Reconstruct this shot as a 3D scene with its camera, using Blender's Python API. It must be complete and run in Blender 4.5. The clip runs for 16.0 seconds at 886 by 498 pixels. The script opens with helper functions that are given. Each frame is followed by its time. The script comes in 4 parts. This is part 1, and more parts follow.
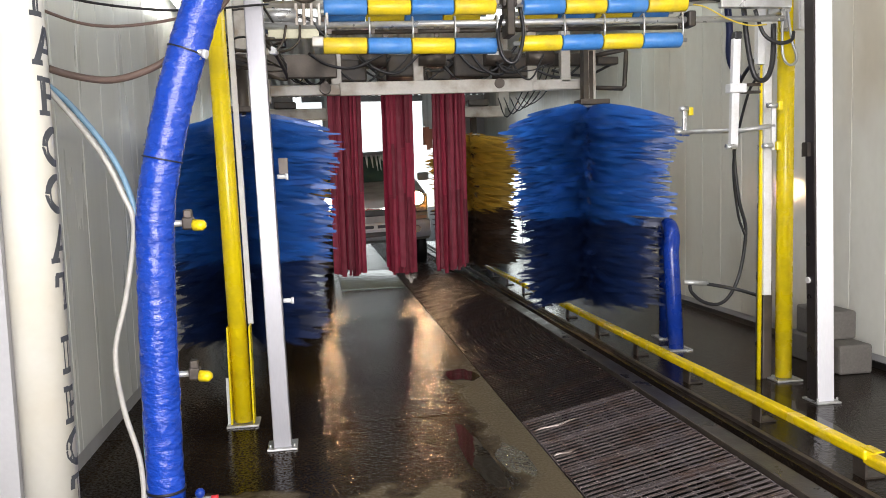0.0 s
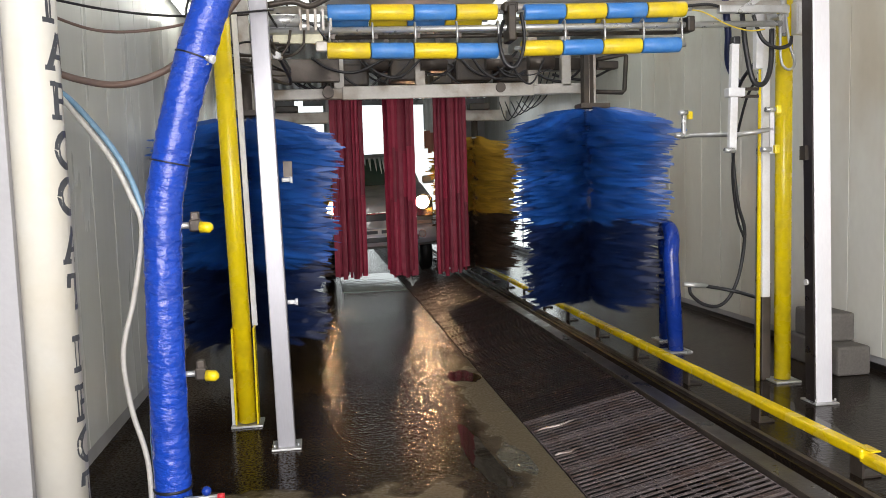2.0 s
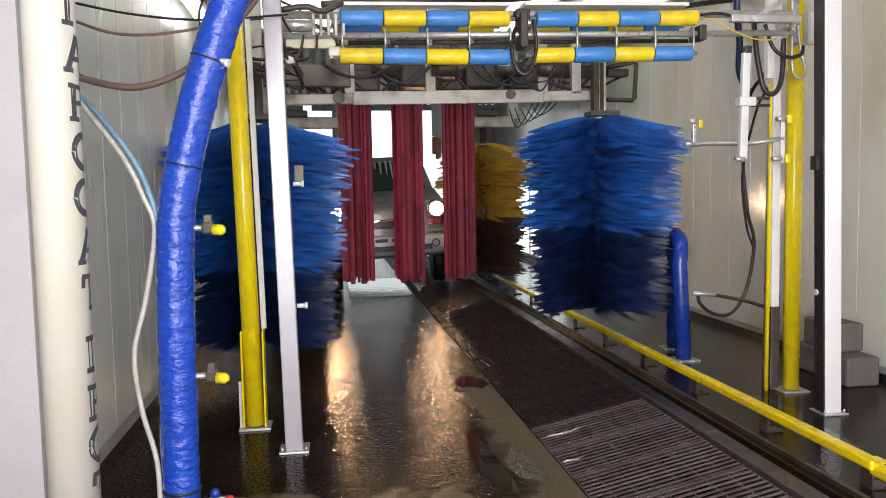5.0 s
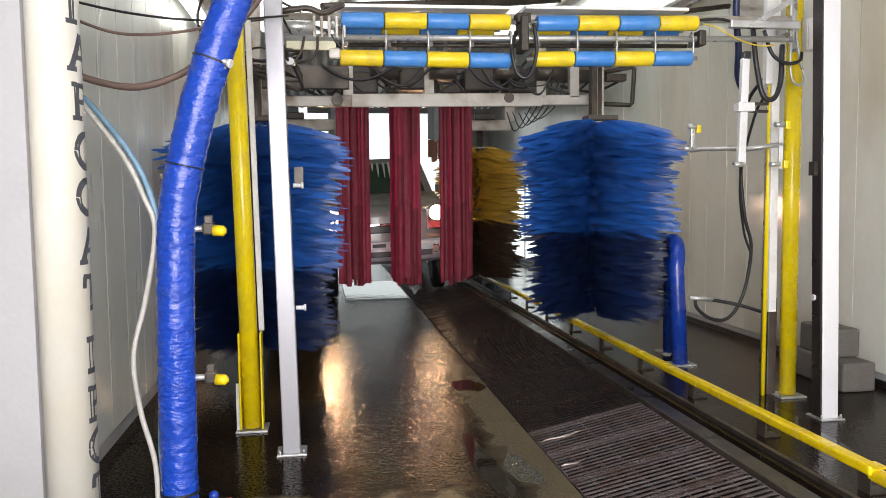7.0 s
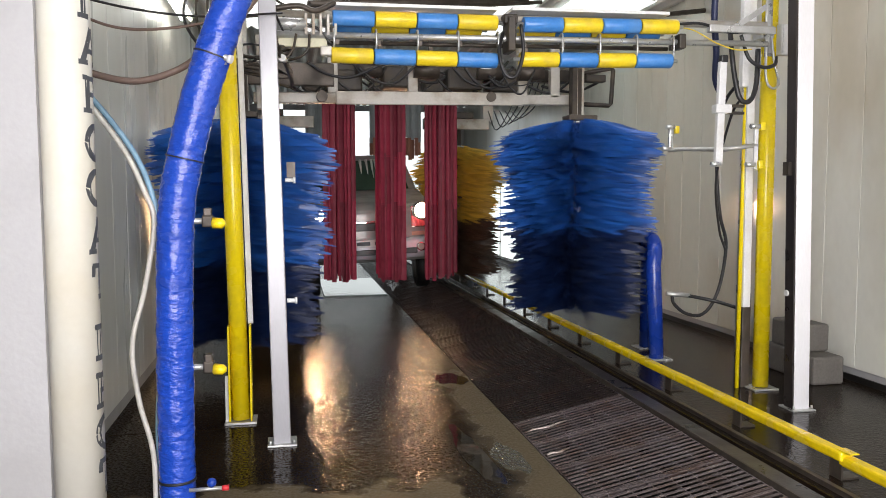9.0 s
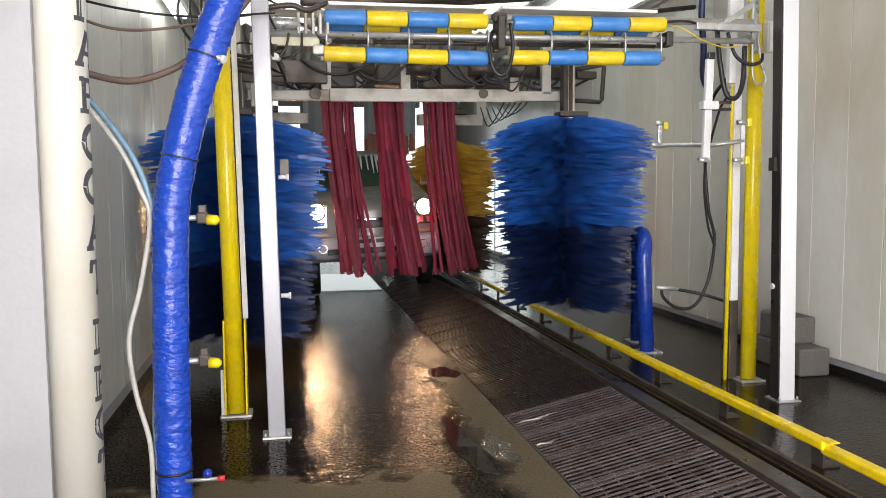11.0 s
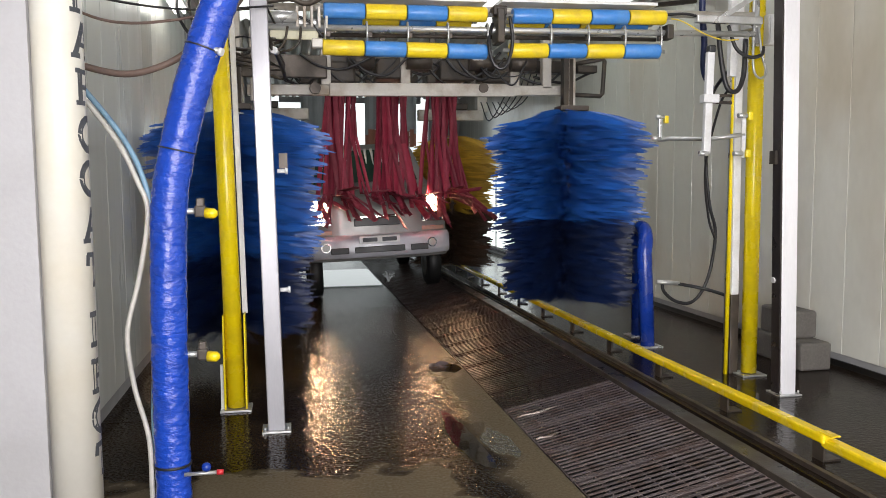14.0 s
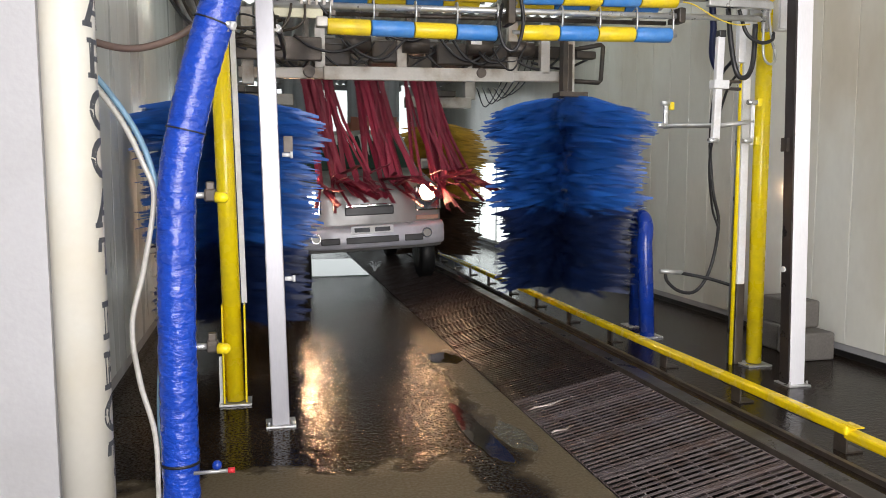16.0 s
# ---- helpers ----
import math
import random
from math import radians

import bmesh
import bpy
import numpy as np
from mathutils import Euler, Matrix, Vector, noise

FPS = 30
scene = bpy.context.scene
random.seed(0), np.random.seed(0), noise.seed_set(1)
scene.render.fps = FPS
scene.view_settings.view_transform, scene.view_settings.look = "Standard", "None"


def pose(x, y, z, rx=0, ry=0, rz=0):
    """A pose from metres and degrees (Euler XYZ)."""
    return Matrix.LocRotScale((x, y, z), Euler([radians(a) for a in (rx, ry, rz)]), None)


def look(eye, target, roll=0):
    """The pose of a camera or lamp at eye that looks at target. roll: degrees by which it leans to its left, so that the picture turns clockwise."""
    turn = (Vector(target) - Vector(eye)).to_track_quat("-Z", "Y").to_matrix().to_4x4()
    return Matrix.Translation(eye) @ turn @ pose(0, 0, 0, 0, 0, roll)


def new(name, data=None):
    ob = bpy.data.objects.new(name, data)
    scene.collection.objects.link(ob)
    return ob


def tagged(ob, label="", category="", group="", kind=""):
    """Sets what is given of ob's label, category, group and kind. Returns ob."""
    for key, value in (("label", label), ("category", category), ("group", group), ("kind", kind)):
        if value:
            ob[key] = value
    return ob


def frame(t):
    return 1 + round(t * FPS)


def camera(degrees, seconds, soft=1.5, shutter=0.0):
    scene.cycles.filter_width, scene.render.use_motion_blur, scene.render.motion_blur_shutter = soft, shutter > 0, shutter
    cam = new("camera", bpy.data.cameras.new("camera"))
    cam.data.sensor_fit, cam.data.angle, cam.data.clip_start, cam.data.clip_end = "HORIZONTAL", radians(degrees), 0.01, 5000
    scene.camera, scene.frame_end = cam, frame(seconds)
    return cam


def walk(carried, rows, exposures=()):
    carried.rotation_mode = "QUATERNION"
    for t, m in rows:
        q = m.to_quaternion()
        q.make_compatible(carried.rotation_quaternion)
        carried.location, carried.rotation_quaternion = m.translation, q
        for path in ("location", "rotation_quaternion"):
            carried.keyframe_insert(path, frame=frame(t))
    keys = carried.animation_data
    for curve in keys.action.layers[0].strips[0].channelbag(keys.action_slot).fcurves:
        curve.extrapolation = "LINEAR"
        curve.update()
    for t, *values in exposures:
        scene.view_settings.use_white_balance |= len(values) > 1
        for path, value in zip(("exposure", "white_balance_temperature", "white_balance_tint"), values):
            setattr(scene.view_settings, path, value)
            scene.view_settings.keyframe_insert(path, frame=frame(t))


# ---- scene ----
cam = camera(59.5, 16.0, soft=0.8, shutter=0.5)

PATH = [
    (0, (0.335, -0.127, 1.516), (0.642, 1.842, 1.338), -1.7),
    (0.5, (0.323, -0.174, 1.51), (0.64, 1.794, 1.342), -1.7),
    (1, (0.327, -0.183, 1.51), (0.641, 1.785, 1.343), -1.7),
    (1.5, (0.318, -0.182, 1.515), (0.63, 1.786, 1.346), -1.7),
    (2, (0.316, -0.182, 1.514), (0.622, 1.787, 1.345), -1.7),
    (2.5, (0.313, -0.181, 1.513), (0.614, 1.789, 1.345), -1.7),
    (3, (0.307, -0.181, 1.513), (0.604, 1.79, 1.346), -1.7),
    (3.5, (0.298, -0.183, 1.514), (0.592, 1.788, 1.348), -1.6),
    (4, (0.292, -0.181, 1.516), (0.585, 1.791, 1.353), -1.4),
    (6.5, (0.287, -0.193, 1.506), (0.584, 1.78, 1.362), -0.7),
    (7, (0.254, -0.175, 1.509), (0.564, 1.796, 1.364), -0.6),
    (7.5, (0.177, -0.167, 1.507), (0.521, 1.798, 1.361), -0.3),
    (8, (0.152, -0.197, 1.498), (0.513, 1.765, 1.353), -0.2),
    (8.5, (0.135, -0.229, 1.496), (0.51, 1.73, 1.349), -0.1),
    (9, (0.13, -0.262, 1.492), (0.514, 1.695, 1.344), -0.1),
    (11.5, (0.148, -0.354, 1.5), (0.541, 1.6, 1.337), -0.3),
    (12, (0.15, -0.354, 1.498), (0.542, 1.6, 1.334), -0.3),
    (12.5, (0.156, -0.355, 1.494), (0.546, 1.6, 1.332), -0.3),
    (13, (0.161, -0.348, 1.492), (0.549, 1.608, 1.329), -0.3),
    (13.5, (0.158, -0.345, 1.487), (0.547, 1.61, 1.322), -0.4),
    (14, (0.161, -0.342, 1.481), (0.549, 1.613, 1.312), -0.4),
    (14.5, (0.153, -0.325, 1.475), (0.542, 1.629, 1.301), -0.4),
    (15, (0.145, -0.297, 1.477), (0.533, 1.656, 1.293), -0.3),
    (15.5, (0.132, -0.254, 1.476), (0.521, 1.698, 1.284), -0.3),
    (16, (-0.034, -0.14, 1.453), (0.425, 1.796, 1.259), -0.1),
]
EXPOSURES = ((0, 0.2), (0.5, 0.05), (1, 0.03), (4, -0.03), (6.5, 0.05), (7.5, 0.1), (8, 0.13), (9, 0.04), (11.5, 0.09), (12.5, 0.07), (13.5, 0.04), (14, -0.04), (15, -0.02), (16, 0.02))
walk(cam, [(t, look(eye, target, roll)) for t, eye, target, roll in PATH], EXPOSURES)

# ---- world and light ----
world = bpy.data.worlds.new("overcast_world")
scene.world = world
world.use_nodes = True
wn = world.node_tree
sky = wn.nodes.new("ShaderNodeTexSky")
sky.sky_type = "NISHITA"
sky.sun_disc = False
sky.sun_elevation = radians(50)
sky.sun_rotation = radians(200)
wn.nodes["Background"].inputs["Strength"].default_value = 0.06
wn.links.new(sky.outputs["Color"], wn.nodes["Background"].inputs["Color"])


def area_lamp(name, eye, target, sx, sy, watts, color):
    data = bpy.data.lights.new(name, "AREA")
    data.shape, data.size, data.size_y, data.energy, data.color = "RECTANGLE", sx, sy, watts, color
    ob = new(name, data)
    ob.matrix_world = look(eye, target)
    return ob


# daylight through the open exit behind the camera
area_lamp("exit_daylight", (0.9, -2.9, 2.0), (3.3, 6, 1.7), 4.0, 3.0, 560, (1.0, 0.957, 0.963))
# unseen fill lamp added under the closed roof, apart from the roof sheets
area_lamp("roof_light_daylight", (1.7, 5.4, 3.52), (1.7, 5.4, 0), 4.2, 0.9, 28, (1.0, 0.985, 0.98))

# ---- materials ----


def mat(name, color, rough=0.5, metal=0.0, spots=None, spot_scale=4.0, spot_amount=0.5, grain=60.0, grain_amount=0.12,
        bump=0.1, bump_scale=None, rough_var=0.1, island=0.0, coat=0.0, objrandom=0.0, stretch=(1, 1, 1), world_space=False, bump_depth=0.01):
    m = bpy.data.materials.new(name)
    m.use_nodes = True
    nt = m.node_tree
    N, L = nt.nodes, nt.links
    b = N["Principled BSDF"]
    b.inputs["Metallic"].default_value = metal
    b.inputs["Coat Weight"].default_value = coat
    tc = N.new("ShaderNodeTexCoord")
    mp = N.new("ShaderNodeMapping")
    mp.inputs["Scale"].default_value = stretch
    if world_space:
        L.new(N.new("ShaderNodeNewGeometry").outputs["Position"], mp.inputs["Vector"])
    else:
        L.new(tc.outputs["Object"], mp.inputs["Vector"])
    big, fine = N.new("ShaderNodeTexNoise"), N.new("ShaderNodeTexNoise")
    big.inputs["Scale"].default_value, big.inputs["Detail"].default_value = spot_scale, 5
    fine.inputs["Scale"].default_value, fine.inputs["Detail"].default_value = grain, 3
    L.new(mp.outputs[0], big.inputs["Vector"])
    L.new(mp.outputs[0], fine.inputs["Vector"])
    ramp = N.new("ShaderNodeMapRange")
    ramp.inputs[1].default_value, ramp.inputs[2].default_value = 0.45, 0.68
    ramp.inputs[3].default_value, ramp.inputs[4].default_value = 0.0, spot_amount
    L.new(big.outputs[0], ramp.inputs[0])
    mix = N.new("ShaderNodeMix")
    mix.data_type = "RGBA"
    mix.inputs[6].default_value = (*color, 1)
    mix.inputs[7].default_value = (*(spots or [c * 0.6 for c in color]), 1)
    L.new(ramp.outputs[0], mix.inputs[0])
    gr = N.new("ShaderNodeMapRange")
    gr.inputs[3].default_value, gr.inputs[4].default_value = 1 - grain_amount, 1 + grain_amount
    L.new(fine.outputs[0], gr.inputs[0])
    value = gr.outputs[0]
    for kind, amount in (("island", island), ("object", objrandom)):
        if amount:
            src = N.new("ShaderNodeNewGeometry") if kind == "island" else N.new("ShaderNodeObjectInfo")
            out = src.outputs["Random Per Island"] if kind == "island" else src.outputs["Random"]
            rr = N.new("ShaderNodeMapRange")
            rr.inputs[3].default_value, rr.inputs[4].default_value = 1 - amount, 1 + amount
            L.new(out, rr.inputs[0])
            mul = N.new("ShaderNodeMath")
            mul.operation = "MULTIPLY"
            L.new(value, mul.inputs[0])
            L.new(rr.outputs[0], mul.inputs[1])
            value = mul.outputs[0]
    sc = N.new("ShaderNodeVectorMath")
    sc.operation = "SCALE"
    L.new(mix.outputs[2], sc.inputs[0])
    L.new(value, sc.inputs["Scale"])
    L.new(sc.outputs[0], b.inputs["Base Color"])
    rv = N.new("ShaderNodeMapRange")
    rv.inputs[1].default_value, rv.inputs[2].default_value = 0.35, 0.65
    rv.inputs[3].default_value, rv.inputs[4].default_value = max(0.02, rough - rough_var), min(1, rough + rough_var)
    L.new(big.outputs[0], rv.inputs[0])
    L.new(rv.outputs[0], b.inputs["Roughness"])
    if bump:
        bp = N.new("ShaderNodeBump")
        bp.inputs["Strength"].default_value, bp.inputs["Distance"].default_value = bump, bump_depth
        if bump_scale:
            n3 = N.new("ShaderNodeTexNoise")
            n3.inputs["Scale"].default_value, n3.inputs["Detail"].default_value = bump_scale, 4
            L.new(mp.outputs[0], n3.inputs["Vector"])
            L.new(n3.outputs[0], bp.inputs["Height"])
        else:
            L.new(fine.outputs[0], bp.inputs["Height"])
        L.new(bp.outputs[0], b.inputs["Normal"])
    return m


def glow(name, color, strength):
    m = bpy.data.materials.new(name)
    m.use_nodes = True
    b = m.node_tree.nodes["Principled BSDF"]
    b.inputs["Base Color"].default_value = (*color, 1)
    b.inputs["Emission Color"].default_value = (*color, 1)
    b.inputs["Emission Strength"].default_value = strength
    return m


WET = mat("wet_concrete", (0.024, 0.0165, 0.0105), 0.07, spots=(0.008, 0.006, 0.0045), spot_scale=1.0, spot_amount=0.9, grain=80, grain_amount=0.8, bump=0.8, bump_scale=44, rough_var=0.03, world_space=True, bump_depth=0.006)
WETR = mat("flooded_concrete", (0.021, 0.014, 0.01), 0.1, spots=(0.012, 0.009, 0.007), spot_scale=1.4, spot_amount=0.9, grain=110, grain_amount=0.3, bump=0.5, bump_scale=36, rough_var=0.08, world_space=True, bump_depth=0.006)
WETR.node_tree.nodes["Principled BSDF"].inputs["Specular IOR Level"].default_value = 0.13


def wet_grains(m, scale, low, high):
    """Water film broken by coarse aggregate: gloss changes from grain to grain."""
    N, L = m.node_tree.nodes, m.node_tree.links
    pos, n, r = N.new("ShaderNodeNewGeometry"), N.new("ShaderNodeTexNoise"), N.new("ShaderNodeMapRange")
    n.inputs["Scale"].default_value, n.inputs["Detail"].default_value = scale, 2
    L.new(pos.outputs["Position"], n.inputs["Vector"])
    r.inputs[1].default_value, r.inputs[2].default_value = 0.4, 0.66
    r.inputs[3].default_value, r.inputs[4].default_value = low, high
    L.new(n.outputs[0], r.inputs[0])
    L.new(r.outputs[0], m.node_tree.nodes["Principled BSDF"].inputs["Specular IOR Level"])


wet_grains(WET, 64, 0.0, 0.125)


def drying_edges(m):
    """Drier, paler brown concrete near the exit and along the grating, with a wet channel between."""
    N, L = m.node_tree.nodes, m.node_tree.links
    b = N["Principled BSDF"]
    pos, sep = N.new("ShaderNodeNewGeometry"), N.new("ShaderNodeSeparateXYZ")
    n = N.new("ShaderNodeTexNoise")
    n.inputs["Scale"].default_value, n.inputs["Detail"].default_value = 3.2, 6
    L.new(pos.outputs["Position"], n.inputs["Vector"])
    L.new(pos.outputs["Position"], sep.inputs[0])

    def ma(op, a, c):
        q = N.new("ShaderNodeMath")
        q.operation = op
        for k, v in enumerate((a, c)):
            if hasattr(v, "is_output"):
                L.new(v, q.inputs[k])
            else:
                q.inputs[k].default_value = v
        return q.outputs[0]

    def edge(value, low, high):
        q = N.new("ShaderNodeMapRange")
        q.interpolation_type = "SMOOTHSTEP"
        q.inputs[1].default_value, q.inputs[2].default_value = low, high
        L.new(value, q.inputs[0])
        return q.outputs[0]

    wave = ma("SUBTRACT", n.outputs[0], 0.5)
    y = ma("ADD", sep.outputs[1], ma("MULTIPLY", wave, 1.1))
    x = ma("ADD", sep.outputs[0], ma("MULTIPLY", wave, 0.5))
    near = ma("MULTIPLY", ma("SUBTRACT", 1.0, edge(y, 3.5, 3.68)), ma("SUBTRACT", 1.0, edge(x, 0.92, 1.0)))
    side = ma("MULTIPLY", ma("SUBTRACT", 1.0, edge(y, 4.6, 8.5)), edge(x, 1.14, 1.36))
    dry = ma("MULTIPLY", ma("MAXIMUM", near, side), 0.85)
    old = b.inputs["Base Color"].links[0].from_socket
    mx = N.new("ShaderNodeMix")
    mx.data_type = "RGBA"
    L.new(dry, mx.inputs[0])
    L.new(old, mx.inputs[6])
    mx.inputs[7].default_value = (0.13, 0.106, 0.07, 1)
    L.new(mx.outputs[2], b.inputs["Base Color"])
    gloss = b.inputs["Specular IOR Level"].links[0].from_socket
    L.new(ma("MULTIPLY", gloss, ma("SUBTRACT", 1.0, dry)), b.inputs["Specular IOR Level"])
    relief = b.inputs["Normal"].links[0].from_node
    L.new(ma("ADD", 0.22, ma("MULTIPLY", edge(x, 0.15, 0.5), 0.58)), relief.inputs["Strength"])
    rough = b.inputs["Roughness"].links[0].from_socket
    L.new(ma("ADD", rough, ma("MULTIPLY", dry, 0.35)), b.inputs["Roughness"])


drying_edges(WET)
PIT = mat("pit_concrete", (0.012, 0.011, 0.01), 0.4, spot_scale=3)
CURB = mat("worn_curb_steel", (0.019, 0.015, 0.013), 0.35, 0.1, spots=(0.04, 0.032, 0.028), spot_scale=5, spot_amount=0.8)
WORN = mat("worn_bar_steel", (0.3, 0.26, 0.24), 0.35, 0.6, spots=(0.09, 0.05, 0.035), spot_scale=5, spot_amount=0.9, world_space=True)
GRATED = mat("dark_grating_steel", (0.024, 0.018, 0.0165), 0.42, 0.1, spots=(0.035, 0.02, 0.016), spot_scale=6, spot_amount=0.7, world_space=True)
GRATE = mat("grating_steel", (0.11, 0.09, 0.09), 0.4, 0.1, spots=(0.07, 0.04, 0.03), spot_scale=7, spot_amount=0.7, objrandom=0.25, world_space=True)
PANEL = mat("white_wall_panel", (0.66, 0.68, 0.66), 0.3, spots=(0.5, 0.5, 0.46), spot_scale=1.6, spot_amount=0.5, grain=25, grain_amount=0.04, bump=0.04, stretch=(1, 1, 0.15), world_space=True)
PANELR = mat("white_wall_panel_stained", (0.7, 0.7, 0.64), 0.17, spots=(0.44, 0.385, 0.29), spot_scale=0.7, spot_amount=0.75, grain=18, grain_amount=0.05, bump=0.05, stretch=(1, 1, 0.55), world_space=True)
CREAM = mat("cream_painted_column", (0.56, 0.55, 0.5), 0.4, spots=(0.53, 0.48, 0.37), spot_scale=3, spot_amount=0.5, grain=40, grain_amount=0.04, bump=0.05)
PLASTER = mat("white_plaster", (0.34, 0.34, 0.35), 0.6, spots=(0.29, 0.285, 0.28), spot_scale=4, spot_amount=0.5, grain=70, grain_amount=0.04, bump=0.08)
MARK = mat("black_letter_paint", (0.055, 0.06, 0.07), 0.5, grain=30)
ROOFM = mat("corrugated_roof", (0.72, 0.73, 0.72), 0.4, 0.1, spots=(0.58, 0.57, 0.54), spot_scale=2)
BLUEWRAP = mat("blue_vinyl_wrap", (0.012, 0.065, 0.48), 0.22, spots=(0.01, 0.05, 0.36), spot_scale=9, spot_amount=0.6, grain=30, grain_amount=0.1, bump=0.9, bump_scale=30, coat=0.3, stretch=(0.7, 0.7, 1.3), bump_depth=0.018)
BLUEPIPE = mat("blue_painted_pipe", (0.01, 0.045, 0.33), 0.25, spots=(0.008, 0.035, 0.25), spot_scale=6, spot_amount=0.5, bump=0.05)
YELLOW = mat("yellow_paint", (0.85, 0.66, 0.008), 0.27, spots=(0.42, 0.3, 0.02), spot_scale=7, spot_amount=0.35, grain=45, grain_amount=0.08, bump=0.08)
RAILY = mat("worn_yellow_rail", (0.86, 0.63, 0.006), 0.22, spots=(0.3, 0.2, 0.03), spot_scale=7, spot_amount=0.4, grain=50, grain_amount=0.12, bump=0.12)
ROLLY = mat("yellow_roller", (0.8, 0.6, 0.02), 0.4, spots=(0.55, 0.4, 0.05), spot_scale=10, spot_amount=0.6, bump=0.08)
ROLLB = mat("blue_roller", (0.05, 0.22, 0.6), 0.4, spots=(0.12, 0.3, 0.62), spot_scale=10, spot_amount=0.6, bump=0.08)
STEEL = mat("galvanised_steel", (0.55, 0.56, 0.56), 0.35, 0.65, spots=(0.38, 0.37, 0.35), spot_scale=9, spot_amount=0.6, grain=120, grain_amount=0.1, bump=0.04)
ALU = mat("brushed_aluminium_post", (0.4, 0.4, 0.43), 0.42, 0.35, spots=(0.32, 0.32, 0.34), spot_scale=4, spot_amount=0.5, grain=100, grain_amount=0.08, bump=0.03, stretch=(1, 1, 0.2))
WHITEP = mat("white_pvc", (0.72, 0.73, 0.74), 0.4, spots=(0.55, 0.53, 0.48), spot_scale=6, spot_amount=0.5, bump=0.03)
GREYBEAM = mat("grey_painted_beam", (0.48, 0.46, 0.42), 0.45, 0.1, spots=(0.26, 0.2, 0.14), spot_scale=5, spot_amount=0.8, bump=0.08)
DARKM = mat("dark_machinery", (0.034, 0.028, 0.023), 0.5, 0.2, spots=(0.085, 0.066, 0.045), spot_scale=8, spot_amount=0.7, bump=0.12)
GREASE = mat("greasy_steel", (0.085, 0.07, 0.058), 0.45, 0.4, spots=(0.045, 0.038, 0.032), spot_scale=6, spot_amount=0.8, bump=0.12)
RUBBER = mat("black_rubber", (0.018, 0.018, 0.02), 0.4, grain=40)
HOSEB = mat("brown_rubber_hose", (0.16, 0.11, 0.09), 0.4, spot_scale=10)
HOSEW = mat("white_plastic_hose", (0.62, 0.6, 0.55), 0.4, spot_scale=10)
HOSEBL = mat("pale_blue_hose", (0.2, 0.36, 0.5), 0.4, spot_scale=10)
CABLEY = mat("yellow_cable", (0.65, 0.5, 0.05), 0.45)
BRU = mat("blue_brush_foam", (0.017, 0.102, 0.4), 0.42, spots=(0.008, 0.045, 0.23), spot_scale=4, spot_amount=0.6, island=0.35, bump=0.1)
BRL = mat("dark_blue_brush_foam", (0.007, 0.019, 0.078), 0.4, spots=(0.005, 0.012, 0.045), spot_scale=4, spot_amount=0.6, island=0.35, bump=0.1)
BRY = mat("ochre_brush_foam", (0.54, 0.34, 0.045), 0.5, spots=(0.4, 0.24, 0.03), spot_scale=4, spot_amount=0.6, island=0.3, bump=0.1)
BRYD = mat("dark_brown_brush_foam", (0.06, 0.034, 0.02), 0.5, spot_scale=4, island=0.3)
RED = mat("dark_red_felt_strip", (0.225, 0.01, 0.034), 0.6, spots=(0.15, 0.007, 0.022), spot_scale=6, spot_amount=0.6, grain=150, grain_amount=0.12, bump=0.15, objrandom=0.3)
CARP = mat("silver_car_paint", (0.3, 0.295, 0.285), 0.38, 0.15, grain=300, grain_amount=0.03, bump=0, coat=0.3)
CARW = mat("pale_bumper_plastic", (0.6, 0.6, 0.66), 0.35, grain=200, grain_amount=0.03, bump=0.02, coat=0.3)
CARG = mat("car_glass", (0.03, 0.06, 0.045), 0.05, bump=0)
CHROME = mat("chrome", (0.8, 0.8, 0.8), 0.1, 1.0, bump=0)
TYRE = mat("tyre_rubber", (0.008, 0.008, 0.008), 0.6)
BLOCK = mat("concrete_block", (0.120, 0.111, 0.099), 0.75, spots=(0.11, 0.1, 0.09), spot_scale=7, grain=60, grain_amount=0.25, bump=0.4)
GRATE.node_tree.nodes["Principled BSDF"].inputs["Specular IOR Level"].default_value = 0.2
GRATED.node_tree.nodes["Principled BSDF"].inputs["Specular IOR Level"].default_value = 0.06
LAMP = glow("headlamp_glow", (1.0, 0.6, 0.33), 275)
TUBE = glow("fluorescent_glow", (1.0, 0.98, 0.9), 9)
AMBER = mat("pale_amber_lens", (0.5, 0.33, 0.25), 0.15, bump=0)

# ---- mesh tools ----


def box(bm, size, at, rz=0, rx=0, ry=0, bevel=0.0):
    r = bmesh.ops.create_cube(bm, size=1, matrix=Matrix.Translation(at) @ pose(0, 0, 0, rx, ry, rz) @ Matrix.Diagonal((*size, 1)))
    if bevel:
        edges = list({e for v in r["verts"] for e in v.link_edges})
        bmesh.ops.bevel(bm, geom=edges, offset=bevel, segments=2, affect="EDGES", profile=0.5)


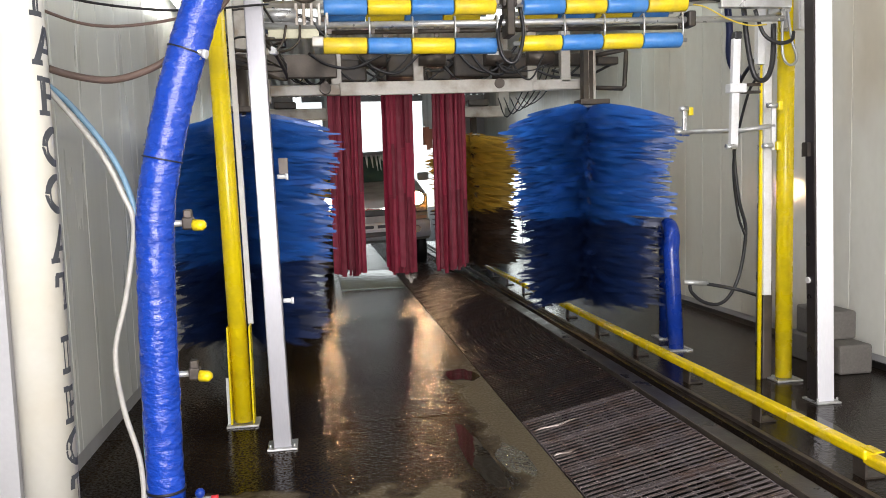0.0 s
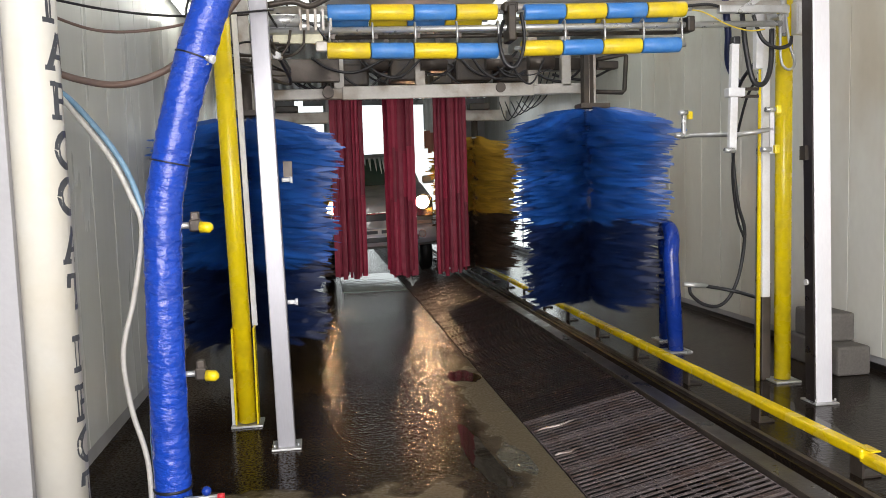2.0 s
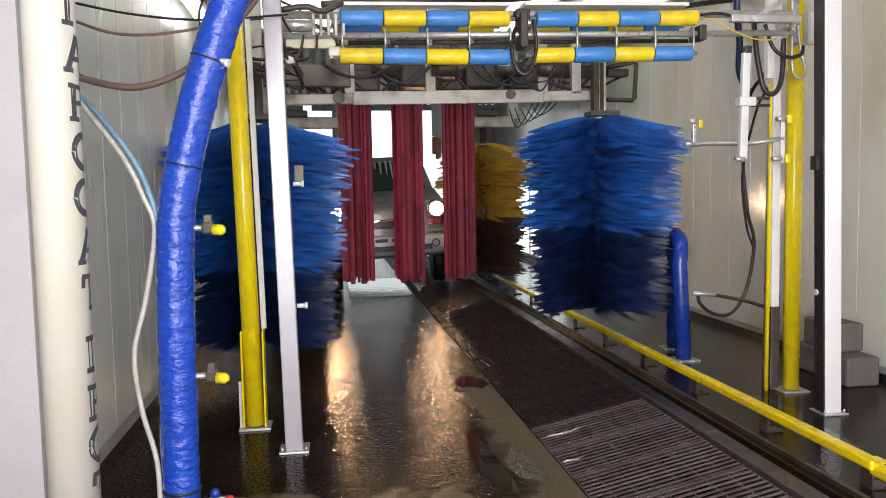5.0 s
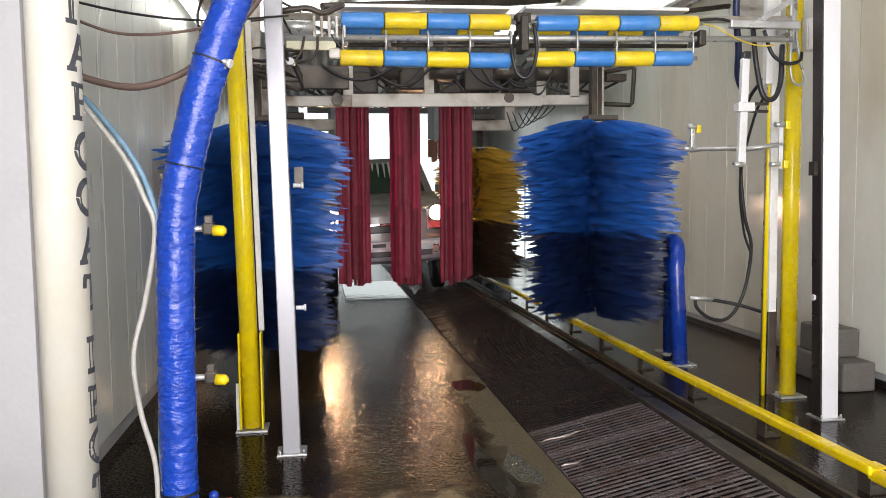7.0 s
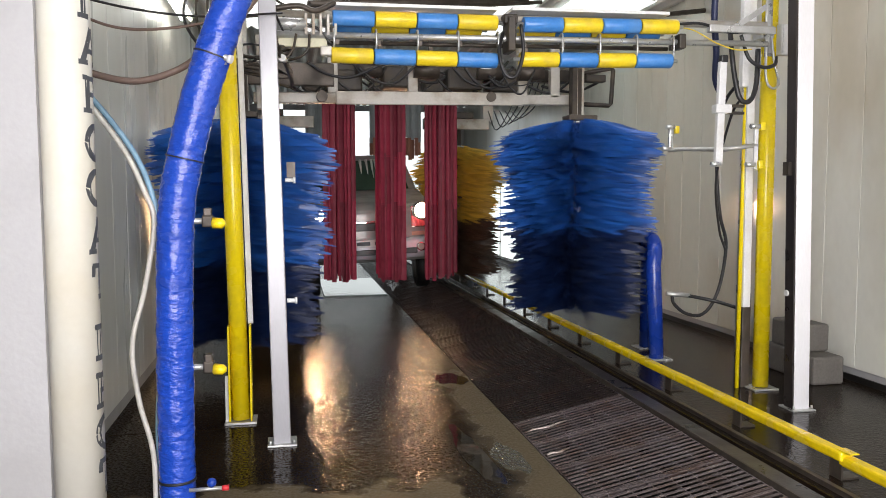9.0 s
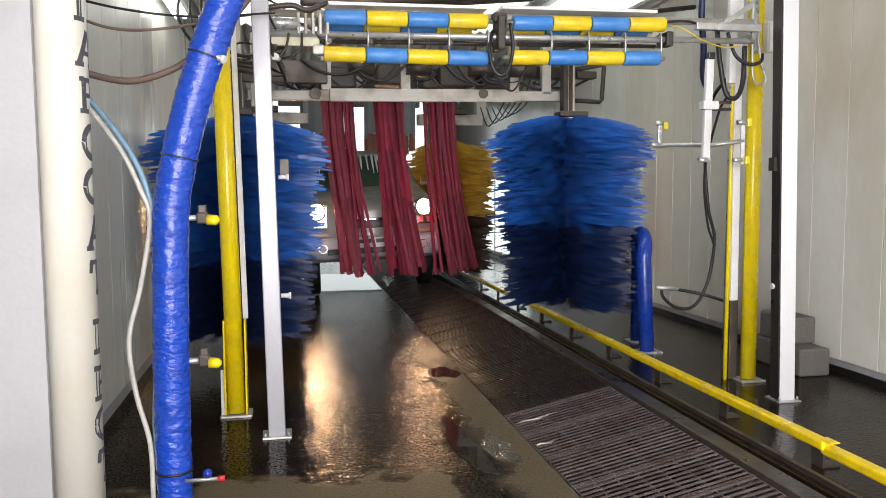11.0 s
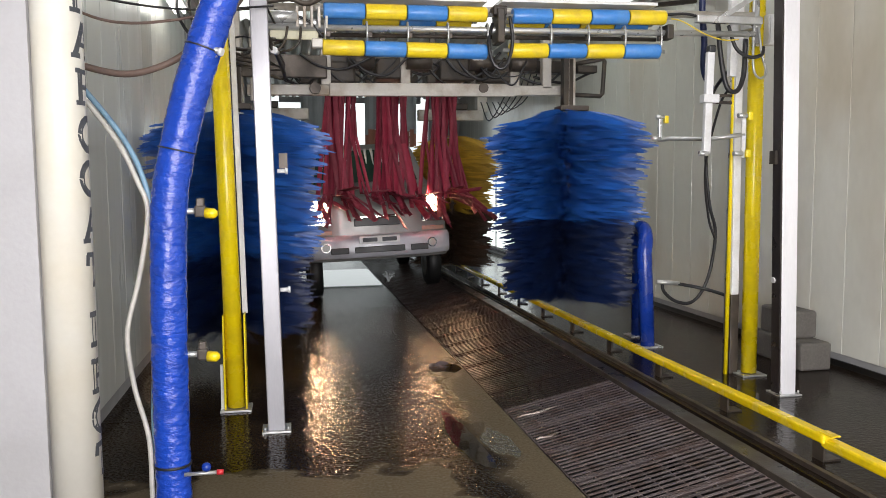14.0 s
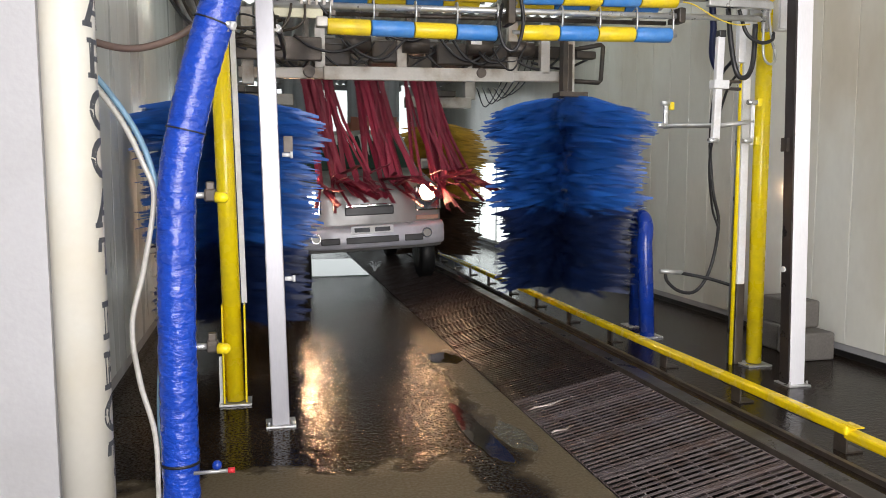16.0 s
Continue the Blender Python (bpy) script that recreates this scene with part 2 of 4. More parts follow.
def sweep(bm, pts, r, seg=10, cap=True):
    """A tube along points; r is a radius or one per point."""
    pts = [Vector(p) for p in pts]
    radii = r if isinstance(r, (list, tuple)) else [r] * len(pts)
    rings, side = [], None
    for i, p in enumerate(pts):
        d = (pts[min(i + 1, len(pts) - 1)] - pts[max(i - 1, 0)]).normalized()
        if side is None:
            side = d.orthogonal().normalized()
        side = (side - d * side.dot(d)).normalized()
        up = d.cross(side)
        rings.append([bm.verts.new(p + (side * math.cos(a) + up * math.sin(a)) * radii[i]) for a in (k * math.tau / seg for k in range(seg))])
    for a, b in zip(rings, rings[1:]):
        for k in range(seg):
            bm.faces.new((a[k], a[(k + 1) % seg], b[(k + 1) % seg], b[k])).smooth = True
    if cap:
        bm.faces.new(rings[0][::-1])
        bm.faces.new(rings[-1])


def curve_pts(pts, n=8):
    """Points of a smooth curve through pts."""
    P = [Vector(p) for p in pts]
    P = [P[0] * 2 - P[1]] + P + [P[-1] * 2 - P[-2]]
    out = []
    for i in range(1, len(P) - 2):
        for k in range(n):
            t = k / n
            out.append(0.5 * ((2 * P[i]) + (P[i + 1] - P[i - 1]) * t + (2 * P[i - 1] - 5 * P[i] + 4 * P[i + 1] - P[i + 2]) * t * t + (3 * P[i] - P[i - 1] - 3 * P[i + 1] + P[i + 2]) * t ** 3))
    return out + [P[-2]]


def part(name, bm, material, parent=None, label="", smooth=False):
    me = bpy.data.meshes.new(name)
    if smooth:
        for f in bm.faces:
            f.smooth = True
    bm.normal_update()
    bm.to_mesh(me)
    bm.free()
    me.materials.append(material)
    ob = new(name, me)
    if parent:
        ob.parent = parent
    if label:
        ob["label"] = label
    return ob


def thing(name, label, category, at=(0, 0, 0), group="", kind=""):
    ob = new(name)
    ob.location = at
    ob.empty_display_size = 0.1
    return tagged(ob, label, category, group, kind)


def bbox(name, size, at, material, parent=None, label="", bevel=0.0, rz=0, rx=0, ry=0):
    bm = bmesh.new()
    box(bm, size, at, rz, rx, ry, bevel)
    return part(name, bm, material, parent, label)


def tube(name, pts, r, material, parent=None, label="", seg=10):
    bm = bmesh.new()
    sweep(bm, pts, r, seg)
    return part(name, bm, material, parent, label)


def loose(name, pts, r, material, label, category, n=8, seg=8, group=""):
    return tagged(tube(name, curve_pts(pts, n), r, material, seg=seg), label, category, group)

# ---- structure ----
XL, XR, Y0, Y1, ZC = -1.02, 4.465, -3.0, 19.0, 3.6
GX0, GX1 = 1.505, 2.255
RISE = 0.158  # the grating climbs to the kerb


def structure(ob, label, category):
    return tagged(ob, label, category, kind="structure")


def slab(name, x0, x1, y0, y1, z0, z1, material, label, category):
    return structure(bbox(name, (x1 - x0, y1 - y0, z1 - z0), ((x0 + x1) / 2, (y0 + y1) / 2, (z0 + z1) / 2), material), label, category)


for k, (ya, yb) in enumerate(((Y0, 4.7), (4.712, 8.3), (8.312, Y1))):
    slab("floor_%d" % (k + 1), XL - 0.2, GX0, ya, yb, -0.6, 0.0, WET, "wet brown concrete wash bay floor with puddles", "floor")
slab("floor_east", 2.7, XR + 0.2, Y0, Y1, -0.6, 0.0, WETR, "wet dark concrete floor beside the guide rail", "floor")
slab("pit_floor", GX0, 2.7, Y0, Y1, -0.7, -0.6, PIT, "dark concrete pit under the grating", "floor")
slab("ground", -40, 44, -40, 70, -1.2, -0.72, CURB, "grey ground around the wash building", "ground")
for y0, y1, nm in ((-30, Y0, "forecourt_exit"), (Y1, 60, "forecourt_entrance")):
    slab(nm, -40, 44, y0, y1, -0.7, -0.004, BLOCK, "pale concrete forecourt outside the wash bay", "ground")
slab("kerb", GX1 + 0.016, GX1 + 0.118, Y0, Y1, -0.6, RISE + 0.014, CURB, "worn steel-edged concrete kerb of the conveyor", "kerb")
slab("kerb_edge", GX1 + 0.004, GX1 + 0.016, Y0, Y1, -0.05, RISE + 0.02, GREASE, "thin worn steel edge of the kerb", "kerb")
slab("channel_ledge", 2.62, 2.7, Y0, Y1, -0.6, -0.04, GREASE, "dark greasy conveyor channel ledge", "channel")
slab("conveyor_track", GX1 + 0.15, GX1 + 0.2, Y0, Y1, -0.6, RISE - 0.07, GREASE, "wet steel conveyor track", "conveyor")

# walls
slab("wall_left", XL - 0.2, XL, Y0, Y1, 0.0, ZC, PLASTER, "white wall behind plastic cladding", "wall")
slab("wall_right", XR, XR + 0.2, Y0, Y1, 0.0, ZC, PLASTER, "white wall behind plastic cladding", "wall")


def cladding(wall, x, depth, pitch, material, y0=Y0, y1=Y1):
    n = int((y1 - y0) / pitch)
    bm = bmesh.new()
    box(bm, (depth, pitch - 0.006, ZC - 0.1), (0, 0, 0), bevel=0.004)
    first = part("panel", bm, material, wall)
    for i in range(n):
        ob = first if i == 0 else new("panel", first.data)
        ob.parent = wall
        ob.location = (x, y0 + (i + 0.5) * pitch, ZC / 2 + 0.05)


cladding(bpy.data.objects["wall_left"], XL + 0.008, 0.016, 0.45, PANEL)
cladding(bpy.data.objects["wall_right"], XR - 0.008, 0.016, 0.4, PANELR)
slab("baseboard_right", XR - 0.03, XR - 0.017, Y0, Y1, 0.0, 0.05, PIT, "dark base edge of the wall", "baseboard")

# corrugated ceiling
bm = bmesh.new()
nx = 220
low, high = [], []
for i in range(nx + 1):
    x = XL - 0.2 + (XR - XL + 0.4) * i / nx
    z = ZC + 0.03 * math.sin(i * math.tau / 6)
    low.append((bm.verts.new((x, Y0, z)), bm.verts.new((x, Y1, z))))
    high.append((bm.verts.new((x, Y0, z + 0.05)), bm.verts.new((x, Y1, z + 0.05))))
for i in range(nx):
    bm.faces.new((low[i][0], low[i][1], low[i + 1][1], low[i + 1][0]))
    bm.faces.new((high[i][0], high[i + 1][0], high[i + 1][1], high[i][1]))
structure(part("ceiling", bm, ROOFM), "pale corrugated metal roof underside", "ceiling")

# translucent corrugated roof sheets that let the daylight in
ROOFLIGHT = glow("translucent_roof_sheet", (0.95, 1.0, 0.97), 1.1)
for k in range(4):
    bm = bmesh.new()
    prev = None
    for i in range(31):
        x = -0.5 + 1.22 * k + 0.9 * i / 30
        z = ZC - 0.055 + 0.02 * math.sin(i * math.tau / 5)
        vs = [bm.verts.new((x, yy, zz)) for yy, zz in ((7.7, z), (9.9, z), (9.9, z + 0.012), (7.7, z + 0.012))]
        if prev:
            for q in range(4):
                bm.faces.new((prev[q], prev[(q + 1) % 4], vs[(q + 1) % 4], vs[q]))
        prev = vs
    structure(part("roof_light_%d" % (k + 1), bm, ROOFLIGHT), "translucent corrugated roof sheet bright with daylight", "skylight")

# entrance end wall with an open door, and the exit end wall with its door behind the camera
for nm, y in (("wall_entrance", Y1 + 0.1), ("wall_exit", Y0 - 0.1)):
    bm = bmesh.new()
    box(bm, (1.0, 0.2, ZC), (XL + 0.3, y, ZC / 2))
    box(bm, (1.0, 0.2, ZC), (XR - 0.3, y, ZC / 2))
    box(bm, (3.47, 0.2, 0.12), ((XL + XR) / 2, y, ZC - 0.06))
    structure(part(nm, bm, PLASTER), "white end wall with an open drive-through door", "wall")
bm = bmesh.new()
box(bm, (40, 0.1, 14), (1.7, 44, 6))
structure(part("backdrop", bm, glow("bright_day", (0.95, 1.0, 0.98), 1.05)), "bright overcast daylight beyond the entrance", "backdrop")

# bright window in the right wall, far in
wthing = thing("window_1", "bright side window with white frame and bars", "window", (XR - 0.02, 14.8, 0), kind="structure")
bbox("pane", (0.01, 3.6, 1.5), (0, 0, 0.9), glow("frosted_daylight_pane", (0.93, 1.0, 0.98), 1.7), wthing)
for k in range(4):
    bbox("window_bar", (0.03, 0.05, 1.6), (-0.015, -1.8 + k * 1.2, 0.9), WHITEP, wthing)
for z in (0.12, 0.9, 1.68):
    bbox("window_rail", (0.028, 3.65, 0.05), (-0.016, 0, z), WHITEP, wthing)

# ---- lettered column beside the exit ----
CX, CYY, CR = -0.637, 2.692, 0.0873
col = thing("column", "cream painted rounded column with black painted lettering", "column", (CX, CYY, 0), kind="structure")
bm = bmesh.new()
sweep(bm, [(0, 0, 0), (0, 0, ZC)], CR, 40)
part("shaft", bm, CREAM, col)
# painted serif letters, read downwards: strokes of (across, up) points, widths in letter heights
STROKES = {
    "A": (((0.06, 0.0), (0.46, 1.0)), ((0.86, 0.0), (0.46, 1.0)), ((0.22, 0.36), (0.7, 0.36)), ((-0.06, 0.04), (0.26, 0.04)), ((0.7, 0.04), (1.0, 0.04))),
    "P": (((0.2, 0.0), (0.2, 1.0)), ((0.2, 0.94), (0.56, 0.94), (0.76, 0.74), (0.56, 0.5), (0.2, 0.5)), ((0.02, 0.05), (0.4, 0.05)), ((0.02, 0.96), (0.2, 0.96))),
    "O": (tuple((0.45 - 0.42 * math.cos(q * math.tau / 16), 0.5 + 0.46 * math.sin(q * math.tau / 16)) for q in range(17)),),
    "T": (((0.4, 0.0), (0.4, 1.0)), ((0.02, 0.94), (0.78, 0.94)), ((0.08, 0.94), (0.05, 0.62)), ((0.75, 0.94), (0.78, 0.7)), ((0.24, 0.04), (0.56, 0.04))),
    "I": (((0.26, 0.0), (0.26, 1.0)), ((0.06, 0.05), (0.46, 0.05)), ((0.06, 0.95), (0.46, 0.95))),
}


def letter(char, z, start, height=0.124):
    """Brush-painted strokes laid round the column from the angle start (degrees)."""
    bm = bmesh.new()
    for n, line in enumerate(STROKES[char]):
        lift = CR + 0.0006 + 0.0003 * n
        half = (0.1 if n == 0 else 0.075) * height
        pts = []
        for (u0, v0), (u1, v1) in zip(line, line[1:]):
            pts += [Vector((u0 + (u1 - u0) * q / 5, v0 + (v1 - v0) * q / 5)) * height for q in range(5)]
        pts.append(Vector(line[-1]) * height)
        prev = None
        for i, p in enumerate(pts):
            d = (pts[min(i + 1, len(pts) - 1)] - pts[max(i - 1, 0)]).normalized()
            side = Vector((-d.y, d.x)) * half * (1 + 0.1 * math.sin(i * 0.35 + z * 40))
            row = []
            for q, r in ((-1, lift - 0.002), (-1, lift), (1, lift), (1, lift - 0.002)):
                w = p + side * q
                ang = radians(start) + w.x / CR
                row.append(bm.verts.new((r * math.cos(ang), r * math.sin(ang), z - height / 2 + w.y)))
            if prev:
                for q in range(4):
                    bm.faces.new((prev[q], prev[(q + 1) % 4], row[(q + 1) % 4], row[q]))
            prev = row
    bmesh.ops.recalc_face_normals(bm, faces=bm.faces[:])
    part("painted_letter", bm, MARK, col)


for char, z, start in (("I", 2.155, -50), ("A", 1.998, -42), ("P", 1.832, -40), ("O", 1.666, -33), ("O", 1.507, -34), ("A", 1.339, -32), ("T", 1.176, -30), ("I", 0.955, -33), ("P", 0.78, -32), ("O", 0.625, -29), ("T", 0.467, -28)):
    letter(char, z, start)
JAMB = mat("grey_white_wall_paint", (0.34, 0.34, 0.355), 0.55, spots=(0.22, 0.215, 0.21), spot_scale=2.2, spot_amount=0.35, grain=50, grain_amount=0.05, bump=0.1)
slab("wall_jamb", XL, CX - 0.075, CYY - 0.075, CYY + 0.1, 0, ZC, JAMB, "plain white wall end beside the column", "wall")

# ---- blue wrapped pipe and its hoses ----
bp = thing("wrapped_pipe", "thick pipe wrapped in wrinkled shiny blue vinyl", "pipe")
PIPE = [(-0.402, 3.4, 0.0), (-0.402, 3.4, 0.4), (-0.397, 3.4, 0.8), (-0.39, 3.4, 1.12), (-0.374, 3.4, 1.42), (-0.333, 3.4, 1.64), (-0.276, 3.4, 1.87), (-0.203, 3.4, 2.1), (-0.117, 3.4, 2.34), (0.01, 3.4, 2.68)]
pts = curve_pts(PIPE, 14)
bm = bmesh.new()
rad = []
for i, p in enumerate(pts):
    rad.append(0.0815 + 0.0025 * noise.noise(p * 9) + 0.0015 * math.sin(i * 1.9))
sweep(bm, pts, rad, 28)
for v in bm.verts:
    n = noise.noise(Vector((v.co.x * 30, v.co.y * 30, v.co.z * 16)))
    v.co += Vector((v.co.x + 0.4, v.co.y - 3.4, 0)).normalized() * n * 0.003
part("wrap", bm, BLUEWRAP, bp, smooth=True)
for i in (6, 70, 98, 118):
    bm = bmesh.new()
    p, q = Vector(pts[i - 1]), Vector(pts[i + 1])
    sweep(bm, [p * 0.6 + q * 0.4, p * 0.4 + q * 0.6], 0.0865, 24)
    part("cable_tie", bm, RUBBER, bp, "thin black cable tie")


def valve(x, y, z):
    v = thing("valve", "small grey valve with a yellow plastic knob on the blue pipe", "valve", (x, y, z), "valves on the blue pipe")
    tube("stem", [(-0.09, 0, 0), (0.0, 0, 0)], 0.014, STEEL, v)
    bm = bmesh.new()
    box(bm, (0.05, 0.05, 0.055), (0.01, 0, 0), bevel=0.008)
    box(bm, (0.036, 0.04, 0.04), (0.01, 0, 0.04), bevel=0.006)
    part("body", bm, GREASE, v)
    bm = bmesh.new()
    sweep(bm, [(0.035, -0.02, -0.008), (0.075, -0.03, -0.01), (0.09, -0.03, -0.01)], [0.026, 0.024, 0.01], 12)
    part("knob", bm, YELLOW, v, "yellow knob")


valve(-0.25, 3.4, 1.36)
valve(-0.26, 3.4, 0.69)
cp = thing("coupling", "grey metal coupling at the bend of the blue pipe", "fitting", (-0.16, 3.36, 2.09))
bm = bmesh.new()
sweep(bm, [(-0.03, 0, 0.01), (0.035, -0.015, -0.01)], 0.015, 12)
sweep(bm, [(0.0, 0, 0.025), (0.012, 0, -0.035)], 0.01, 10)
part("body", bm, STEEL, cp)
tube("collar", [(0.03, -0.013, -0.009), (0.045, -0.018, -0.014)], 0.019, WHITEP, cp, seg=12)
tap = thing("tap", "small tap with blue knob and red tip near the floor", "tap", (-0.24, 3.3, 0.17))
tube("stem", [(-0.1, 0, -0.02), (0.06, 0, -0.02)], 0.009, STEEL, tap)
bm = bmesh.new()
bmesh.ops.create_uvsphere(bm, u_segments=12, v_segments=8, radius=0.022, matrix=Matrix.Translation((0.0, -0.01, 0.012)))
part("knob", bm, BLUEPIPE, tap, smooth=True)
tube("tip", [(0.045, 0, -0.02), (0.075, 0, -0.02)], 0.013, mat("red_plastic", (0.6, 0.03, 0.04), 0.4), tap)

loose("hose", [(-0.85, 3.35, 2.06), (-0.7, 3.45, 2.01), (-0.56, 3.55, 2.0), (-0.42, 3.62, 2.05), (-0.3, 3.65, 2.13), (-0.1, 3.65, 2.32), (0.1, 3.7, 2.6)], 0.016, HOSEB, "brown rubber hose sagging between column and pipe", "hose")
loose("hose", [(-0.86, 3.35, 2.3), (-0.65, 3.6, 2.25), (-0.4, 3.8, 2.3), (-0.1, 4.0, 2.42)], 0.007, HOSEB, "thin brown cable above the hose", "hose")
loose("hose", [(-0.86, 3.4, 2.36), (-0.6, 3.7, 2.36), (-0.3, 4.0, 2.4), (0.1, 4.3, 2.5)], 0.006, RUBBER, "thin black cable near the roof", "cable")
loose("hose", [(-0.8, 3.3, 2.0), (-0.74, 3.42, 1.89), (-0.6, 3.45, 1.68), (-0.52, 3.45, 1.5), (-0.48, 3.45, 1.35), (-0.53, 3.45, 1.05), (-0.585, 3.42, 0.8), (-0.56, 3.4, 0.55), (-0.505, 3.4, 0.3), (-0.5, 3.4, 0.0)], 0.012, HOSEW, "white plastic hose looping down beside the blue pipe", "hose", 10)
loose("hose", [(-0.8, 3.32, 1.99), (-0.72, 3.44, 1.9), (-0.58, 3.47, 1.7), (-0.5, 3.47, 1.52), (-0.46, 3.47, 1.3), (-0.46, 3.5, 0.9), (-0.49, 3.46, 0.4), (-0.47, 3.45, 0.0)], 0.013, HOSEBL, "pale blue hose beside the white hose", "hose", 10)

# ---- posts and pipes of the arch ----


# paler copy of ALU: the stronger light on one post put into colour
ALUB = mat("lit_aluminium_post", (0.8, 0.8, 0.83), 0.38, 0.2, spots=(0.66, 0.66, 0.7), spot_scale=4, spot_amount=0.5, grain=100, grain_amount=0.06, bump=0.03, stretch=(1, 1, 0.2))


def square_post(x, y, side, label, lean, nozzles, metal=ALU):
    p = thing("post", label, "post", (x, y, 0), "aluminium arch posts")
    bm = bmesh.new()
    box(bm, (side, 0.1, 3.5), (0, 0, 1.75), bevel=0.006)
    ob = part("tube", bm, metal, p)
    ob.rotation_euler = (0, radians(lean), 0)
    bbox("base_plate", (0.17, 0.17, 0.012), (0, 0, 0.006), STEEL, p, bevel=0.003)
    for sx in (-1, 1):
        tube("bolt", [(sx * 0.068, -0.06, 0.01), (sx * 0.068, -0.06, 0.035)], 0.008, STEEL, p, seg=6)
    for side_x, z in nozzles:
        bm = bmesh.new()
        sweep(bm, [(side_x * 0.04, 0.02, z), (side_x * 0.085, 0.02, z)], 0.013, 10)
        sweep(bm, [(side_x * 0.085, 0.02, z), (side_x * 0.1, 0.02, z)], 0.02, 10)
        part("nozzle", bm, WHITEP, p, "white spray nozzle")
    return p


lp = square_post(0.06, 4.36, 0.1, "pale brushed aluminium square post of the arch", -1.0, ((1, 1.56), (1, 0.85)))
bbox("nozzle_box", (0.05, 0.05, 0.09), (0.075, 0.04, 1.62), GREASE, lp)
rp = square_post(3.52, 4.4, 0.115, "aluminium square post, bright front and shaded side put into the colour", -1.25, ((-1, 2.1), (-1, 1.52), (-1, 0.8)), ALUB)
# thin sheet coloured dark for the dim surroundings the post side reflects
bbox("shaded_side", (0.012, 0.09, 3.48), (-0.103, 0.0, 1.755), mat("shaded_aluminium_side", (0.05, 0.042, 0.042), 0.35, 0.5), rp, "side face of the post, coloured dark for shade", ry=-1.25)
bbox("sensor_box", (0.06, 0.06, 0.09), (-0.1, 0.02, 1.64), DARKM, rp, "dark sensor box")


def yellow_pipe(x, y, lean, label):
    p = thing("yellow_pipe", label, "pipe", (x, y, 0), "yellow arch pipes")
    bm = bmesh.new()
    sweep(bm, [(0, 0, 0.02), (math.sin(radians(lean)) * 1.5, 0, 1.5), (math.sin(radians(lean)) * 3.4, 0, 3.4)], 0.057, 24)
    part("shaft", bm, YELLOW, p, smooth=False)
    bbox("base_plate", (0.2, 0.18, 0.014), (0, 0, 0.007), STEEL, p, bevel=0.003)
    return p


yl = yellow_pipe(-0.207, 4.86, -1.0, "yellow painted steel pipe standing in a channel shoe")
bm = bmesh.new()
box(bm, (0.012, 0.12, 0.62), (-0.066, -0.02, 0.33), bevel=0.003)
box(bm, (0.012, 0.12, 0.62), (0.068, -0.02, 0.33), bevel=0.003)
part("channel_shoe", bm, YELLOW, yl)
bbox("pale_strip", (0.02, 0.02, 0.3), (-0.085, -0.03, 0.16), WHITEP, yl)
yellow_pipe(3.6, 4.95, -0.1, "glossy yellow painted steel pipe of the arch")
for nm, x, y, z0, lean, w in (("white_channel", -0.14, 4.93, 0.63, -1.0, 0.035), ("white_channel", 3.48, 4.98, 0.62, -0.3, 0.06)):
    c = tagged(bbox(nm, (w, 0.03, 2.8), (0, 0, 1.4), WHITEP, bevel=0.004), "white plastic cable channel hanging beside the yellow pipe", "channel", "cable channels")
    c.location, c.rotation_euler = (x, y, z0), (0, radians(lean), 0)
for x, y, m, r, lab in ((3.435, 5.0, YELLOW, 0.016, "thin yellow conduit"), (3.46, 5.05, STEEL, 0.02, "thin steel conduit")):
    tagged(tube("conduit", [(x, y, 0), (x + 0.02, y, 3.4)], r, m, seg=10), lab + " standing on the wet floor", "conduit", "conduits")
tagged(bbox("dark_strut", (0.07, 0.05, 0.72), (3.5, 5.02, 0.36), GREASE, bevel=0.005), "dark steel strut under the cable channel", "strut")

# ---- guide rail ----
rail = thing("guide_rail", "worn yellow guide rail on steel brackets along the conveyor", "rail")
for y0, y1, z, dx in ((-2.5, 3.2, 0.10, 0.015), (3.16, 4.95, 0.125, 0.0), (4.93, 16.0, 0.125, -0.004)):
    bm = bmesh.new()
    box(bm, (0.075, y1 - y0, 0.055), (2.915 + dx, (y0 + y1) / 2, z), bevel=0.014)
    part("rail_section", bm, RAILY, rail)
bbox("joint_plate", (0.055, 0.1, 0.006), (2.92, 3.16, 0.155), RAILY, rail)
for k in range(14):
    y = 2.3 + 0.915 * k
    bm = bmesh.new()
    box(bm, (0.012, 0.09, 0.1), (2.9, y, 0.05))
    box(bm, (0.1, 0.09, 0.01), (2.95, y, 0.006))
    part("bracket", bm, GREASE, rail)
for k, (x, z) in enumerate(((2.56, 0.02), (2.77, 0.012))):
    tagged(bbox("track_strip", (0.03, 26, 0.03), (x, 10.5, z), GREASE), "dark wet steel strip along the conveyor channel", "strip", "channel strips")

# ---- blue hoop ----
hp = thing("hoop", "glossy blue bent steel hoop bolted to the floor", "barrier")
arch = [(3.31, 6.07, 0), (3.295, 6.09, 0.5), (3.28, 6.1, 0.84)]
for k in range(1, 12):
    a = math.pi * k / 12
    arch.append((3.28 + 0.013 * k, 6.1 + 0.22 - 0.22 * math.cos(a), 0.86 + 0.2 * math.sin(a)))
arch += [(3.44, 6.54, 0.84), (3.45, 6.56, 0)]
tube("bar", arch, 0.066, BLUEPIPE, hp, seg=18)
for x, y in ((3.31, 6.07), (3.45, 6.56)):
    bbox("base_plate", (0.22, 0.18, 0.012), (x, y, 0.006), STEEL, hp)

